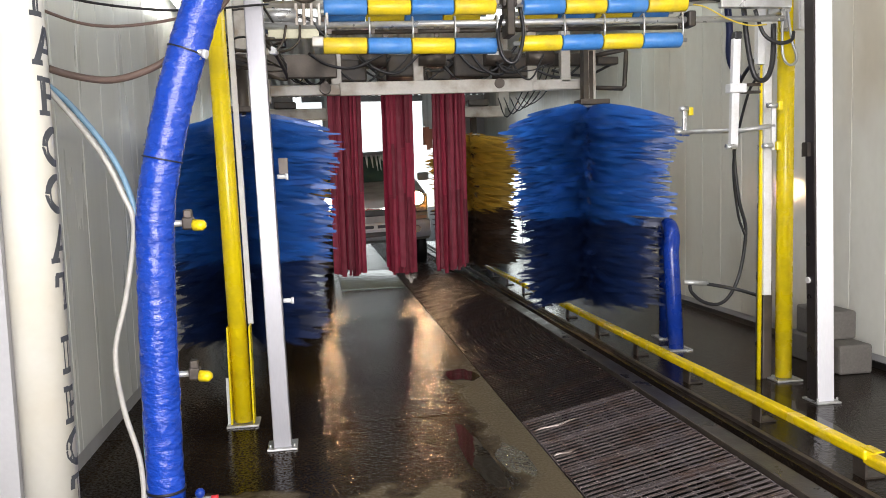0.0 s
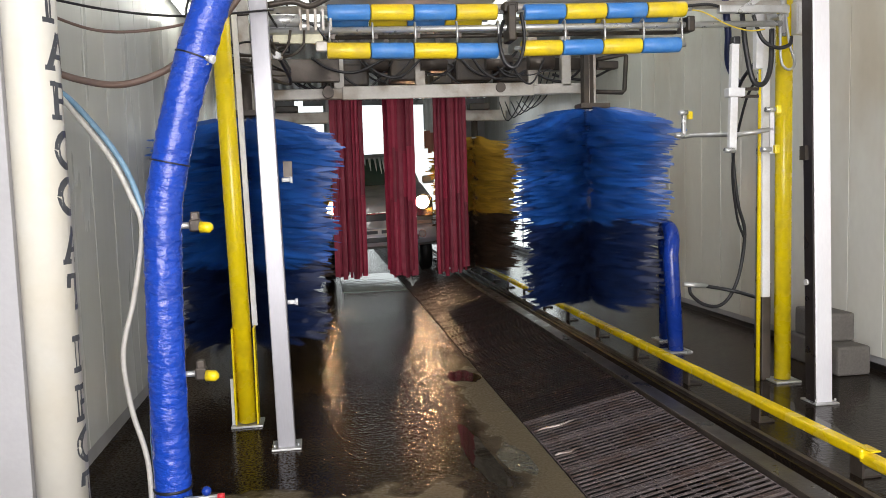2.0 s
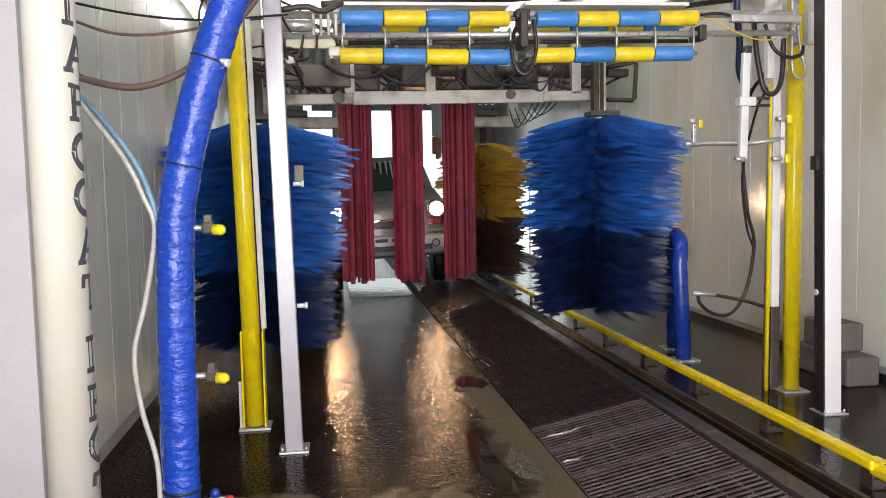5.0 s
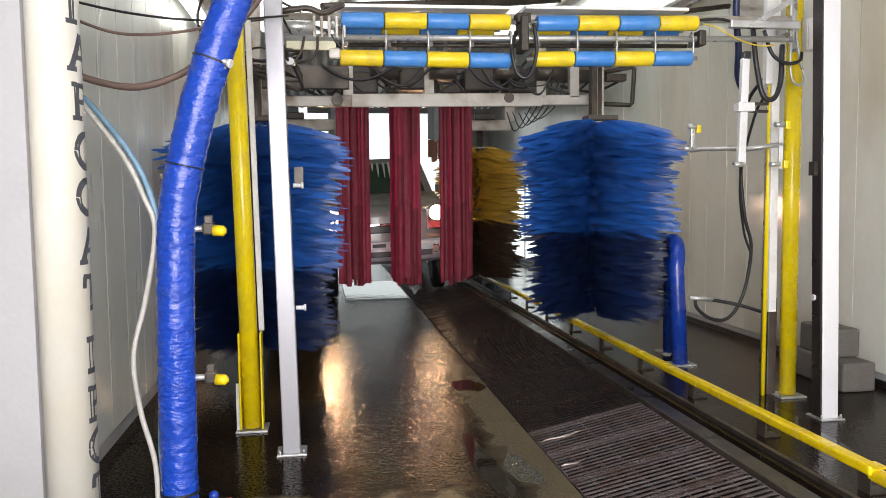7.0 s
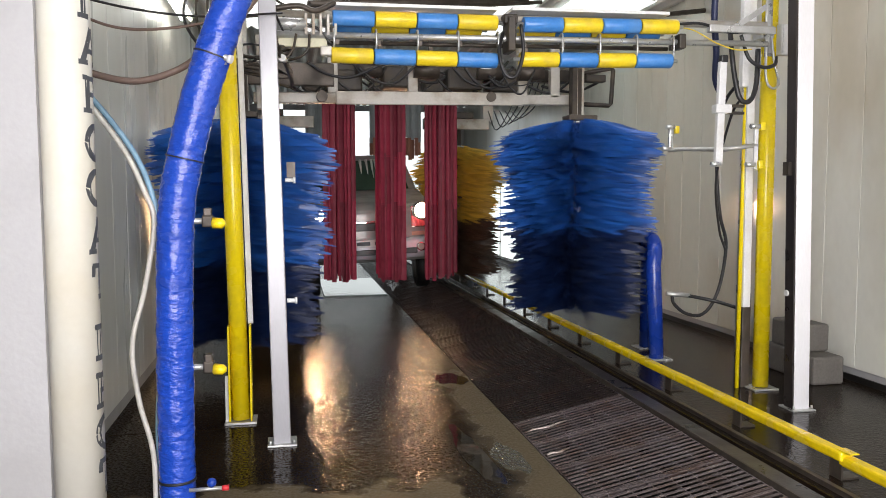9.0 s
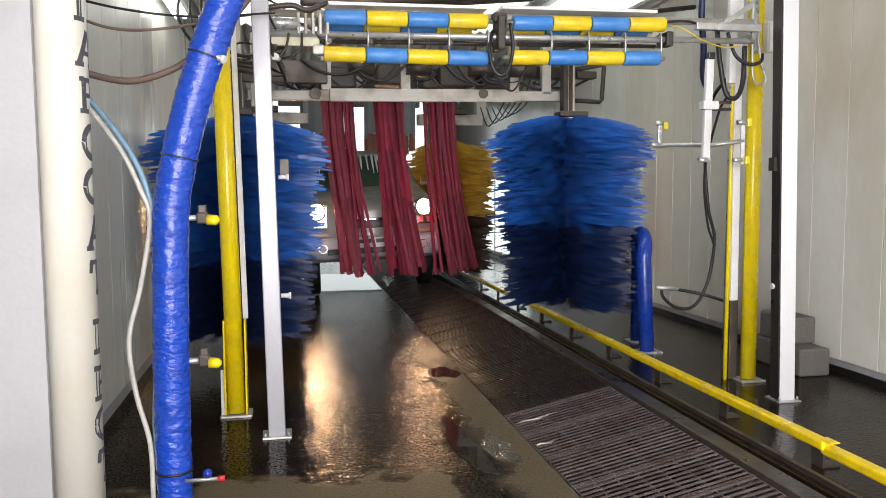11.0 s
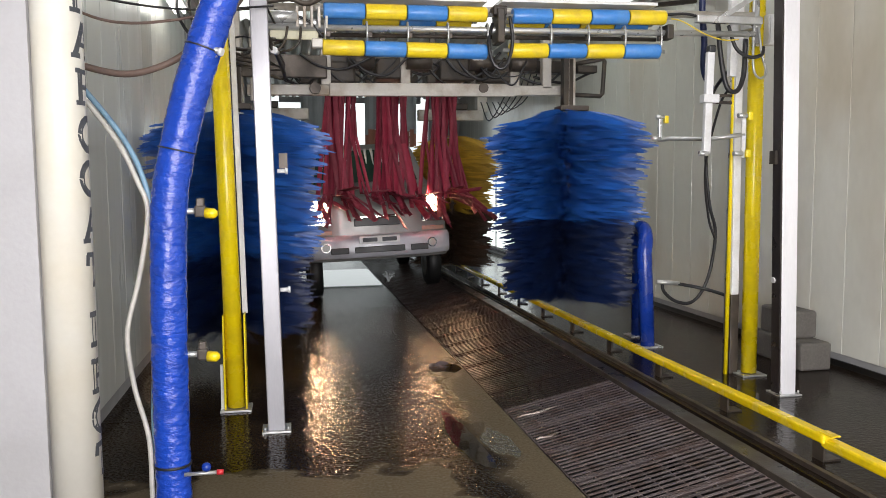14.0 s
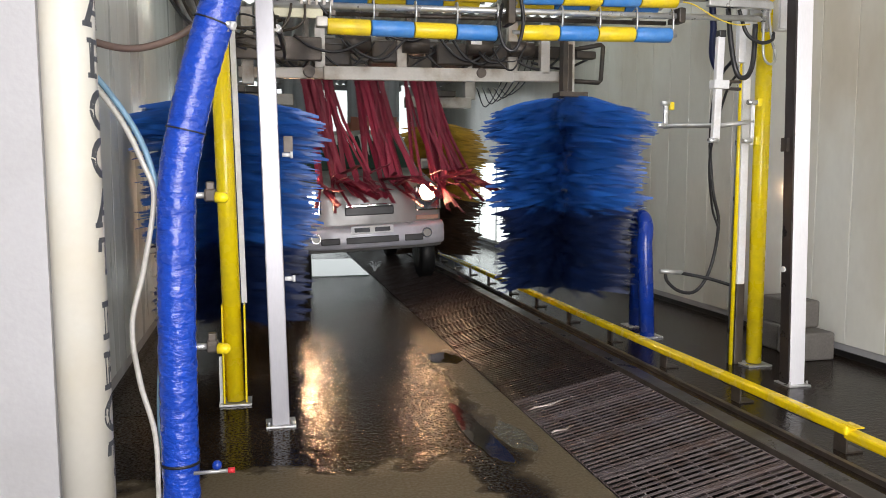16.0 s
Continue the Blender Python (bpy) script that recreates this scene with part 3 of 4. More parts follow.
# ---- concrete blocks by the right wall ----
for x, y, z, sx, lab in ((4.17, 5.1, 0.0, 0.27, "weathered grey concrete block on the floor"), (4.19, 5.32, 0.22, 0.23, "weathered grey concrete block stacked on another"), (4.19, 5.45, 0.0, 0.26, "weathered grey concrete block carrying another")):
    bm = bmesh.new()
    box(bm, (sx, 0.42 if z else 0.34, 0.22), (0, 0, 0.11), bevel=0.02)
    b = tagged(part("concrete_block", bm, BLOCK), lab, "block", "stacked blocks")
    b.location = (x, y, z)

# ---- conveyor grating: panels of cross slats on bearing bars, climbing from the floor to the kerb ----
grating = thing("conveyor_grating", "dark wet steel bar grating sloping up to the conveyor kerb", "grating", (GX0, 0, 0), kind="structure")
grating.rotation_euler = (0, -math.atan2(RISE, GX1 - GX0), 0)
GW = math.hypot(GX1 - GX0, RISE)
PITCH, SLATS = 0.412, 9
BARS = [0.012 + i * (GW - 0.024) / 7 for i in range(8)]
slat_mesh = {}
for k in range(53):
    y0 = -2.96 + k * PITCH
    near = 2.3 < y0 < 8.6
    steel = GRATE if y0 < 4.1 else GRATED  # the panels further in are darker
    bm = bmesh.new()
    for x in BARS:
        box(bm, (0.006, PITCH - 0.008, 0.026), (x, y0 + PITCH / 2, -0.0145))
    box(bm, (GW - 0.012, 0.007, 0.028), (GW / 2, y0 + 0.006, -0.0135))
    box(bm, (GW - 0.012, 0.007, 0.028), (GW / 2, y0 + PITCH - 0.006, -0.0135))
    if not near:
        for i in range(1, SLATS + 1):
            box(bm, (GW - 0.03, 0.017, 0.004), (GW / 2, y0 + i * PITCH / (SLATS + 0.5) - 0.01, 0.001))
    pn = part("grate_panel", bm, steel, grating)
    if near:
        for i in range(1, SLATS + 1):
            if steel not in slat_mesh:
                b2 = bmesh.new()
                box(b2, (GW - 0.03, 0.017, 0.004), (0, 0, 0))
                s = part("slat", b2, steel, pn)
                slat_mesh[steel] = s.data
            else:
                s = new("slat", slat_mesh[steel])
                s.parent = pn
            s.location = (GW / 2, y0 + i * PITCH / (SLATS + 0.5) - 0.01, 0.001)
# bent pale strips lying in two of the panel joints
for y, x0, x1 in ((4.225, 0.02, 0.3), (3.81, 0.02, 0.16)):
    bm = bmesh.new()
    sweep(bm, [(x0 + (x1 - x0) * q / 5, y + 0.012 * math.sin(q * 1.7), 0.008) for q in range(6)], [0.006, 0.009, 0.007, 0.01, 0.007, 0.004], 6)
    part("joint_strip", bm, WORN, grating, "bent pale metal strip")

# ---- puddles and drier patch on the floor ----
PUDDLE = mat("standing_water", (0.024, 0.018, 0.012), 0.03, bump=0.06, bump_scale=9, rough_var=0.02, grain_amount=0.05)


def flat_patch(name, x, y, rx, ry, z, material, seed, label, category, kind=""):
    rnd = random.Random(seed)
    ph = [rnd.uniform(0, 6.28) for _ in range(4)]
    bm = bmesh.new()
    top, rim = [], []
    for k in range(48):
        a = k * math.tau / 48
        r = 1 + 0.16 * math.sin(2 * a + ph[0]) + 0.1 * math.sin(3 * a + ph[1]) + 0.07 * math.sin(5 * a + ph[2]) + 0.04 * math.sin(9 * a + ph[3])
        top.append(bm.verts.new((rx * r * math.cos(a), ry * r * math.sin(a), z)))
        rim.append(bm.verts.new((rx * (r + 0.015) * math.cos(a), ry * (r + 0.015) * math.sin(a), 0)))
    bm.faces.new(top)
    for k in range(48):
        bm.faces.new((rim[k], rim[(k + 1) % 48], top[(k + 1) % 48], top[k]))
    ob = tagged(part(name, bm, material), label, category, kind=kind)
    ob.location = (x, y, 0)
    return ob


for i, (x, y, rx, ry) in enumerate(((1.36, 5.7, 0.11, 0.2), (1.13, 3.95, 0.07, 0.5), (3.2, 4.3, 0.13, 0.7))):
    flat_patch("puddle", x, y, rx, ry, 0.004, PUDDLE, 60 + i, "shallow still puddle on the wet concrete floor", "puddle")

RIPPLE = mat("rippled_water", (0.075, 0.07, 0.048), 0.2, bump=1.0, bump_scale=26, rough_var=0.02, grain_amount=0.05, bump_depth=0.02)
flat_patch("puddle", 1.31, 3.84, 0.075, 0.26, 0.004, RIPPLE, 71, "rippling shallow puddle glinting beside the steel grating", "puddle")

# ---- brushes ----


def ribbon(bm, a, z, r0, r1, droop, w, th, twist):
    """One foam strip: a thin bar in three lengths, going out and bending down."""
    ca, sa = math.cos(a), math.sin(a)
    prev = None
    for k in range(4):
        t = k / 3
        r = r0 + (r1 - r0) * t
        zz = z - droop * t * t
        ww = w * (1 - 0.82 * t * t) / 2
        off = twist * t * t
        c, s = ca * r - sa * off, sa * r + ca * off
        vs = [bm.verts.new((c - sa * th * i, s + ca * th * i, zz + j * ww)) for i, j in ((-1, -1), (1, -1), (1, 1), (-1, 1))]
        if prev:
            for q in range(4):
                bm.faces.new((prev[q], vs[q], vs[(q + 1) % 4], prev[(q + 1) % 4]))
        prev = vs
    bm.faces.new(prev)


def brush(name, label, at, z0, z1, zsplit, r_top, r_bot, upper, lower, count, seed, category="brush", group="spinning wash brushes"):
    rnd = random.Random(seed)
    b = thing(name, label, category, at, group)
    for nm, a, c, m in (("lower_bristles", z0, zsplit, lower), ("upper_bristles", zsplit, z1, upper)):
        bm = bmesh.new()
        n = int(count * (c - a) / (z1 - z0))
        tiers = max(2, int((c - a) / 0.15))
        for i in range(n):
            tier = rnd.randrange(tiers)
            z = a + (tier + 0.5 + rnd.uniform(-0.42, 0.42)) * (c - a) / tiers
            f = (z - z0) / (z1 - z0)
            ang = rnd.choice(range(36)) * math.tau / 36 + rnd.gauss(0, 0.06)
            R = (r_bot + (r_top - r_bot) * f) * (rnd.uniform(0.8, 1.03) if rnd.random() < 0.8 else rnd.uniform(0.98, 1.09)) * (1 + 0.05 * math.sin(9 * z + seed))
            crown = max(0.0, (f - 0.86) / 0.14)
            ribbon(bm, ang, z, 0.06, R * (1 - 0.16 * crown * crown), rnd.uniform(-0.01, 0.11) + rnd.uniform(0.04, 0.12) * crown, rnd.uniform(0.02, 0.05) if rnd.random() < 0.45 else rnd.uniform(0.05, 0.12), 0.0018, rnd.uniform(0.06, 0.3))
        part(nm, bm, m, b)
    tube("shaft", [(0, 0, z0 + 0.02), (0, 0, z1 + 0.5)], 0.05, GREASE, b, seg=14)
    tube("core", [(0, 0, z0 + 0.03), (0, 0, z1 - 0.02)], 0.13, lower, b, seg=14)
    for k, z in enumerate((z0 + 0.02, zsplit, z1)):
        tube("hub_disc", [(0, 0, z - 0.01), (0, 0, z + 0.01)], 0.1, STEEL, b, seg=16)
    return b


BR, BL, BY = (2.81, 6.76, 0), (-0.25, 6.35, 0), (2.63, 11.3, 0)
brush_r = brush("blue_brush", "spinning blue foam side brush with darker lower half", BR, 0.4, 2.14, 1.16, 0.75, 0.57, BRU, BRL, 2500, 3)
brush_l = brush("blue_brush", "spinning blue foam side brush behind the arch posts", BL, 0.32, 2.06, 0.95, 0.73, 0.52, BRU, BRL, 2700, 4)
brush_y = brush("ochre_brush", "spinning ochre foam side brush with dark brown lower half", BY, 0.27, 2.17, 1.1, 0.66, 0.57, BRY, BRYD, 1900, 5)
BYL = (-0.06, 11.3, 0)
brush_yl = brush("ochre_brush", "spinning ochre foam side brush behind the blue brush by the wall", BYL, 0.27, 2.17, 1.1, 0.54, 0.5, BRY, BRYD, 1500, 6)

# ---- red cloth strips: three hanging bundles, each strip in three lengths ----
CY = 9.5
TOPZ = 2.68
strips = []


def strip_mesh(bm, length, w, seed):
    rnd = random.Random(seed)
    prev = None
    ph, amp = rnd.uniform(0, 6), rnd.uniform(0.002, 0.008)
    for k in range(7):
        z = -length * k / 6 * 1.03
        o = amp * math.sin(ph + k * 0.9) * math.sin(math.pi * k / 6)
        curl = 0.004
        vs = [bm.verts.new((x * w / 2, o + y + curl * (x * x), z)) for x, y in ((-1, -0.0025), (0, -0.0025), (1, -0.0025), (1, 0.0025), (0, 0.0025), (-1, 0.0025))]
        if prev:
            for q in range(6):
                bm.faces.new((prev[q], vs[q], vs[(q + 1) % 6], prev[(q + 1) % 6]))
        else:
            bm.faces.new(vs[::-1])
        prev = vs
    bm.faces.new(prev)


rnd = random.Random(11)
for bi, (x0, x1) in enumerate(((0.55, 0.905), (1.205, 1.53), (1.81, 2.205))):
    for k in range(22):
        x = x0 + (x1 - x0) * (k + 0.5) / 22 + rnd.uniform(-0.01, 0.01)
        y = CY + (k % 3 - 1) * 0.05 + rnd.uniform(-0.03, 0.03)
        w = rnd.uniform(0.032, 0.068)
        rot = rnd.uniform(-40, 40)
        total = rnd.uniform(2.2, 2.31)
        first = rnd.uniform(0.58, 0.84)
        second = rnd.uniform(1.28, 1.42) - first
        lens = (first, second, total - first - second)
        parent = None
        chain = []
        for li, length in enumerate(lens):
            bm = bmesh.new()
            strip_mesh(bm, length, w, k * 7 + li + bi * 100)
            ob = part(("cloth_strip", "middle_length", "loose_end")[li], bm, RED, parent)
            if li == 0:
                ob.location = (x, y, TOPZ)
                tagged(ob, "dark red felt wash strip hanging in a curtain bundle", "cloth strip", "red curtain strips")
            else:
                ob.location = (0, 0, -lens[li - 1])
            ob.data.transform(pose(0, 0, 0, 0, 0, rot))
            chain.append(ob)
            parent = ob
        strips.append((bi, k, x, y, lens, chain))
drives = []
for bi, xm in enumerate((0.745, 1.37, 2.01)):
    c = thing("curtain_drive", "dark greasy drive box above a red curtain bundle", "machinery", (xm, CY, TOPZ), "curtain drives")
    bbox("drive_body", (0.44, 0.36, 0.24), (0, 0, 0.16), DARKM, c, bevel=0.02)
    bbox("clamp_bar", (0.48, 0.3, 0.09), (0, 0, 0.0), GREASE, c, bevel=0.006)
    tube("motor", [(0.0, -0.1, 0.34), (0.22, -0.1, 0.34)], 0.08, GREASE, c, seg=14)
    bbox("hanger", (0.06, 0.06, 0.72), (-0.1, 0.1, 0.6), GREASE, c)
    drives.append((c, xm))

# ---- car ----
car = thing("car", "silver four-wheel-drive car with lit headlamps on the conveyor", "car")


def profile(bm, outline, half, bevel=0.06, taper=1.0):
    """A closed outline in y and z, given width across x."""
    top = max(p[1] for p in outline)
    low = min(p[1] for p in outline)
    L, R = [], []
    for y, z in outline:
        f = half * (1 - (1 - taper) * (z - low) / (top - low))
        L.append(bm.verts.new((-f, y, z)))
        R.append(bm.verts.new((f, y, z)))
    bm.faces.new(L[::-1])
    bm.faces.new(R)
    n = len(outline)
    for i in range(n):
        bm.faces.new((L[i], L[(i + 1) % n], R[(i + 1) % n], R[i]))
    bmesh.ops.recalc_face_normals(bm, faces=bm.faces[:])
    bmesh.ops.bevel(bm, geom=bm.edges[:], offset=bevel, segments=3, affect="EDGES", profile=0.6)


W = 0.915


def ring(name, at, r0, r1, depth, material, parent):
    """A hollow collar facing the front."""
    bm = bmesh.new()
    loops = []
    for r, y in ((r0, depth), (r0, 0.0), (r1, 0.0), (r1, depth)):
        loops.append([bm.verts.new((r * math.cos(k * math.tau / 24), y, r * math.sin(k * math.tau / 24))) for k in range(24)])
    for j in range(4):
        a, b = loops[j], loops[(j + 1) % 4]
        for k in range(24):
            bm.faces.new((a[k], a[(k + 1) % 24], b[(k + 1) % 24], b[k]))
    bmesh.ops.recalc_face_normals(bm, faces=bm.faces[:])
    ob = part(name, bm, material, parent)
    ob.location = at
    return ob



def round_nose(bm):
    """Sweeps the front corners back."""
    for x in (-0.8, -0.7, -0.58, -0.42, 0.42, 0.58, 0.7, 0.8):
        bmesh.ops.bisect_plane(bm, geom=bm.verts[:] + bm.edges[:] + bm.faces[:], plane_co=(x, 0, 0), plane_no=(1, 0, 0))
    for v in bm.verts:
        if v.co.y < 0.6:
            v.co.y += max(0.0, abs(v.co.x) - 0.42) ** 2 * 0.75 * (1 - v.co.y / 0.6)


bm = bmesh.new()
profile(bm, [(0.12, 0.5), (0.08, 0.8), (0.1, 1.2), (0.24, 1.28), (1.3, 1.48), (4.4, 1.48), (4.55, 0.95), (4.5, 0.5)], W, 0.05, 0.96)
round_nose(bm)
body = part("body", bm, CARP, car, smooth=True)
bm = bmesh.new()
profile(bm, [(1.22, 1.42), (1.75, 1.93), (2.0, 2.03), (4.1, 2.03), (4.4, 1.44)], W - 0.05, 0.05, 0.84)
cabin = part("cabin", bm, CARP, car, smooth=True)
bm = bmesh.new()
v = [bm.verts.new(p) for p in ((-0.72, 1.225, 1.485), (0.72, 1.225, 1.485), (0.63, 1.70, 1.935), (-0.63, 1.70, 1.935), (-0.72, 1.29, 1.475), (0.72, 1.29, 1.475), (0.63, 1.76, 1.925), (-0.63, 1.76, 1.925))]
for q in ((0, 1, 2, 3), (7, 6, 5, 4), (0, 4, 5, 1), (1, 5, 6, 2), (2, 6, 7, 3), (3, 7, 4, 0)):
    bm.faces.new([v[i] for i in q])
part("windscreen", bm, CARG, car, "dark wet windscreen")
for sx in (-1, 1):
    bm = bmesh.new()
    box(bm, (0.02, 1.0, 0.36), (sx * 0.755, 2.3, 1.7), ry=sx * -11)
    box(bm, (0.02, 1.0, 0.36), (sx * 0.755, 3.4, 1.7), ry=sx * -11)
    part("side_window", bm, CARG, car)
bm = bmesh.new()
profile(bm, [(-0.06, 0.555), (-0.12, 0.63), (-0.1, 0.79), (0.0, 0.825), (0.3, 0.825), (0.3, 0.53)], W + 0.0, 0.035)
round_nose(bm)
bumper = part("bumper", bm, CARW, car, "pale grey plastic bumper", smooth=True)
for x, w in ((0, 0.62), (-0.49, 0.22), (0.49, 0.22)):
    bbox("air_intake", (w, 0.04, 0.075), (x, -0.105, 0.655), RUBBER, bumper, "dark air intake", bevel=0.008)
for sx in (-1, 1):
    f = tube("fog_lamp", [(sx * 0.655, -0.1, 0.7), (sx * 0.655, -0.03, 0.7)], 0.06, CHROME, bumper, "round clear fog lamp", seg=20)
    tube("fog_lens", [(sx * 0.655, -0.107, 0.7), (sx * 0.655, -0.09, 0.7)], 0.045, CARP, bumper, seg=18)
    ring("headlamp_bezel", (sx * 0.71, 0.02, 1.18), 0.103, 0.125, 0.13, RUBBER, car)
    hl = tube("headlamp", [(sx * 0.71, 0.07, 1.18), (sx * 0.71, 0.14, 1.18)], 0.1, LAMP, car, "brightly lit headlamp", seg=20)
    bbox("headlamp_housing", (0.32, 0.06, 0.3), (sx * 0.72, 0.125, 1.1), CHROME, car, bevel=0.02)
    bbox("indicator", (0.28, 0.03, 0.05), (sx * 0.705, 0.1, 0.87), AMBER, car, bevel=0.008)
    mr = bbox("mirror", (0.2, 0.1, 0.14), (sx * 1.0, 1.35, 1.52), CARP, car, bevel=0.03)
bbox("grille", (0.58, 0.05, 0.1), (0, 0.062, 0.985), RUBBER, car, "dark grille", bevel=0.01)
bbox("grille_bar", (0.56, 0.03, 0.035), (0, 0.038, 1.05), CHROME, car, "chrome bar", bevel=0.008)
bbox("number_plate", (0.5, 0.02, 0.09), (0, -0.112, 0.775), WHITEP, car, bevel=0.004)
for x in (-0.12, 0.12):
    bbox("plate_bar", (0.18, 0.006, 0.05), (x, -0.124, 0.775), MARK, car)
for sx in (-1, 1):
    for y in (0.78, 3.5):
        w = thing("wheel", "", "", (sx * 0.78, y, 0.38 if sx > 0 else 0.333))
        w.parent = car
        bm = bmesh.new()
        sweep(bm, [(-0.09, 0, 0), (-0.07, 0, 0), (0.07, 0, 0), (0.09, 0, 0)], [0.295, 0.33, 0.33, 0.295], 32)
        part("tyre", bm, TYRE, w, smooth=True)
        tube("rim", [(-0.095, 0, 0), (0.095, 0, 0)], 0.2, DARKM, w, seg=24)
# foam running down the windscreen and the roof
rnd = random.Random(5)
FOAM = mat("white_foam", (0.75, 0.78, 0.76), 0.6)
for i in range(26):
    x = rnd.uniform(-0.58, 0.58)
    l = rnd.uniform(0.05, 0.3)
    tube("foam_streak", [(x, 1.70 - l * t, 1.945 - l * t * 0.95) for t in (0, 0.5, 1)], [0.02, 0.014, 0.006], FOAM, car, seg=6)

# ---- overhead arch: rollers, bars, beams ----


def roller_row(name, x0, x1, y, z0, z1, colors, label):
    t = thing(name, label, "roller", (0, 0, 0), "striped overhead rollers")
    n = len(colors)
    for i, c in enumerate(colors):
        xa, xb = x0 + (x1 - x0) * i / n + 0.003, x0 + (x1 - x0) * (i + 1) / n - 0.003
        za, zb = z0 + (z1 - z0) * i / n, z0 + (z1 - z0) * (i + 1) / n
        d = (xb - xa) * 0.03
        tube("roller_segment", [(xa, y, za), (xa + d, y, za), (xb - d, y, zb), (xb, y, zb)], [0.044, 0.049, 0.049, 0.044], c, t, seg=24)
    tube("axle", [(x0 - 0.04, y, z0), (x1 + 0.04, y, z1)], 0.014, STEEL, t)
    return t


RY = 4.68
Y_, B_ = ROLLY, ROLLB
roller_row("roller", 0.4, 1.46, RY, 2.567, 2.577, (B_, Y_, B_, Y_), "overhead roller in blue and yellow segments")
roller_row("roller", 1.63, 2.72, RY, 2.575, 2.60, (B_, Y_, B_, Y_), "overhead roller in blue and yellow segments")
roller_row("roller", 0.39, 1.46, RY, 2.34, 2.337, (Y_, B_, Y_, B_), "overhead roller in yellow and blue segments")
roller_row("roller", 1.61, 2.68, RY, 2.35, 2.372, (Y_, B_, Y_, B_), "overhead roller in yellow and blue segments")
roller_row("roller", 0.42, 1.4, RY + 0.2, 2.565, 2.57, (B_, Y_, B_, Y_), "rear overhead roller in blue and yellow segments")
roller_row("roller", 1.66, 2.68, RY + 0.2, 2.575, 2.59, (Y_, B_, Y_, B_), "rear overhead roller in yellow and blue segments")
for x0, x1, z in ((0.39, 1.46, 2.66), (1.56, 2.66, 2.68)):
    tagged(bbox("white_cover", (x1 - x0, 0.3, 0.02), ((x0 + x1) / 2, RY + 0.14, z), WHITEP, ry=-0.7), "white sheet cover lying over the striped rollers", "cover", "roller covers")
bar = thing("roller_gantry", "grey tubular frame carrying the overhead rollers", "frame")
tube("bar", [(0.05, RY, 2.455), (3.4, RY, 2.51)], 0.02, STEEL, bar, seg=12)
tube("bar", [(0.05, RY + 0.1, 2.60), (3.45, RY + 0.1, 2.66)], 0.025, GREYBEAM, bar, seg=12)
tube("bar", [(0.1, RY + 0.2, 2.45), (2.75, RY + 0.2, 2.49)], 0.015, GREASE, bar, seg=10)
for i in range(10):
    x = (0.41 + i * 0.262) if i < 5 else (1.63 + (i - 5) * 0.262)
    z = 2.458 + (x - 0.05) * 0.0164
    bm = bmesh.new()
    sweep(bm, curve_pts([(x, RY - 0.02, 2.385), (x, RY - 0.04, 2.42), (x, RY - 0.03, z + 0.03), (x, RY + 0.03, z + 0.02)], 4), 0.0065, 6)
    part("hanger_hook", bm, STEEL, bar)
    bbox("hanger_nut", (0.03, 0.03, 0.035), (x + 0.02, RY + 0.03, z - 0.035), GREASE, bar)
bm = bmesh.new()
box(bm, (0.05, 0.16, 0.22), (1.54, RY, 2.5), bevel=0.01)
box(bm, (0.09, 0.1, 0.06), (1.54, RY, 2.6), bevel=0.008)
part("centre_bearing", bm, DARKM, bar)
bbox("end_bearing", (0.05, 0.1, 0.1), (2.74, RY, 2.5), DARKM, bar, bevel=0.01)
loose("cable_loop", [(1.6, RY - 0.06, 2.56), (1.615, RY - 0.07, 2.4), (1.58, RY - 0.08, 2.26), (1.53, RY - 0.08, 2.22), (1.48, RY - 0.07, 2.27), (1.46, RY - 0.05, 2.4), (1.5, RY, 2.52)], 0.012, RUBBER, "thick black cable loop hanging between the rollers", "cable", 8)

# left machinery behind the post
lm = thing("gearbox", "grey machinery with pipes and clamps beside the rollers", "machinery")
bm = bmesh.new()
box(bm, (0.34, 0.16, 0.08), (0.2, RY + 0.1, 2.48), bevel=0.015)
part("cylinder_block", bm, STEEL, lm)
tube("cylinder", [(0.02, RY, 2.52), (0.24, RY, 2.52)], 0.038, STEEL, lm, seg=16)
bbox("pale_plate", (0.3, 0.03, 0.07), (0.22, RY + 0.02, 2.42), mat("pale_yellow_paint", (0.6, 0.58, 0.42), 0.5), lm, bevel=0.006)
for i in range(5):
    bbox("clamp", (0.018, 0.1, 0.13), (0.24 + 0.045 * i, RY + 0.02, 2.52), GREYBEAM, lm, bevel=0.004)
bbox("block", (0.07, 0.08, 0.06), (0.36, RY, 2.36), GREYBEAM, lm, bevel=0.008)
for k, (p, m, r) in enumerate(((((0.05, RY - 0.05, 2.6), (0.2, RY - 0.05, 2.62), (0.3, RY - 0.03, 2.6), (0.42, RY, 2.66)), GREASE, 0.018), (((0.18, RY - 0.06, 2.45), (0.16, RY - 0.07, 2.36), (0.12, RY - 0.07, 2.3)), DARKM, 0.008), (((0.26, RY - 0.06, 2.45), (0.25, RY - 0.08, 2.36), (0.2, RY - 0.07, 2.31), (0.12, RY, 2.3)), DARKM, 0.008), (((0.1, RY, 2.56), (0.3, RY - 0.02, 2.5), (0.4, RY, 2.4)), RUBBER, 0.008))):
    loose("hose", curve_pts(p, 4), r, m, "short dark hose on the overhead machinery", "hose", 2, 6, "machinery hoses")
tube("white_lamp", [(0.09, RY - 0.1, 2.3), (0.11, RY - 0.03, 2.3)], 0.022, WHITEP, lm, "round white lens")

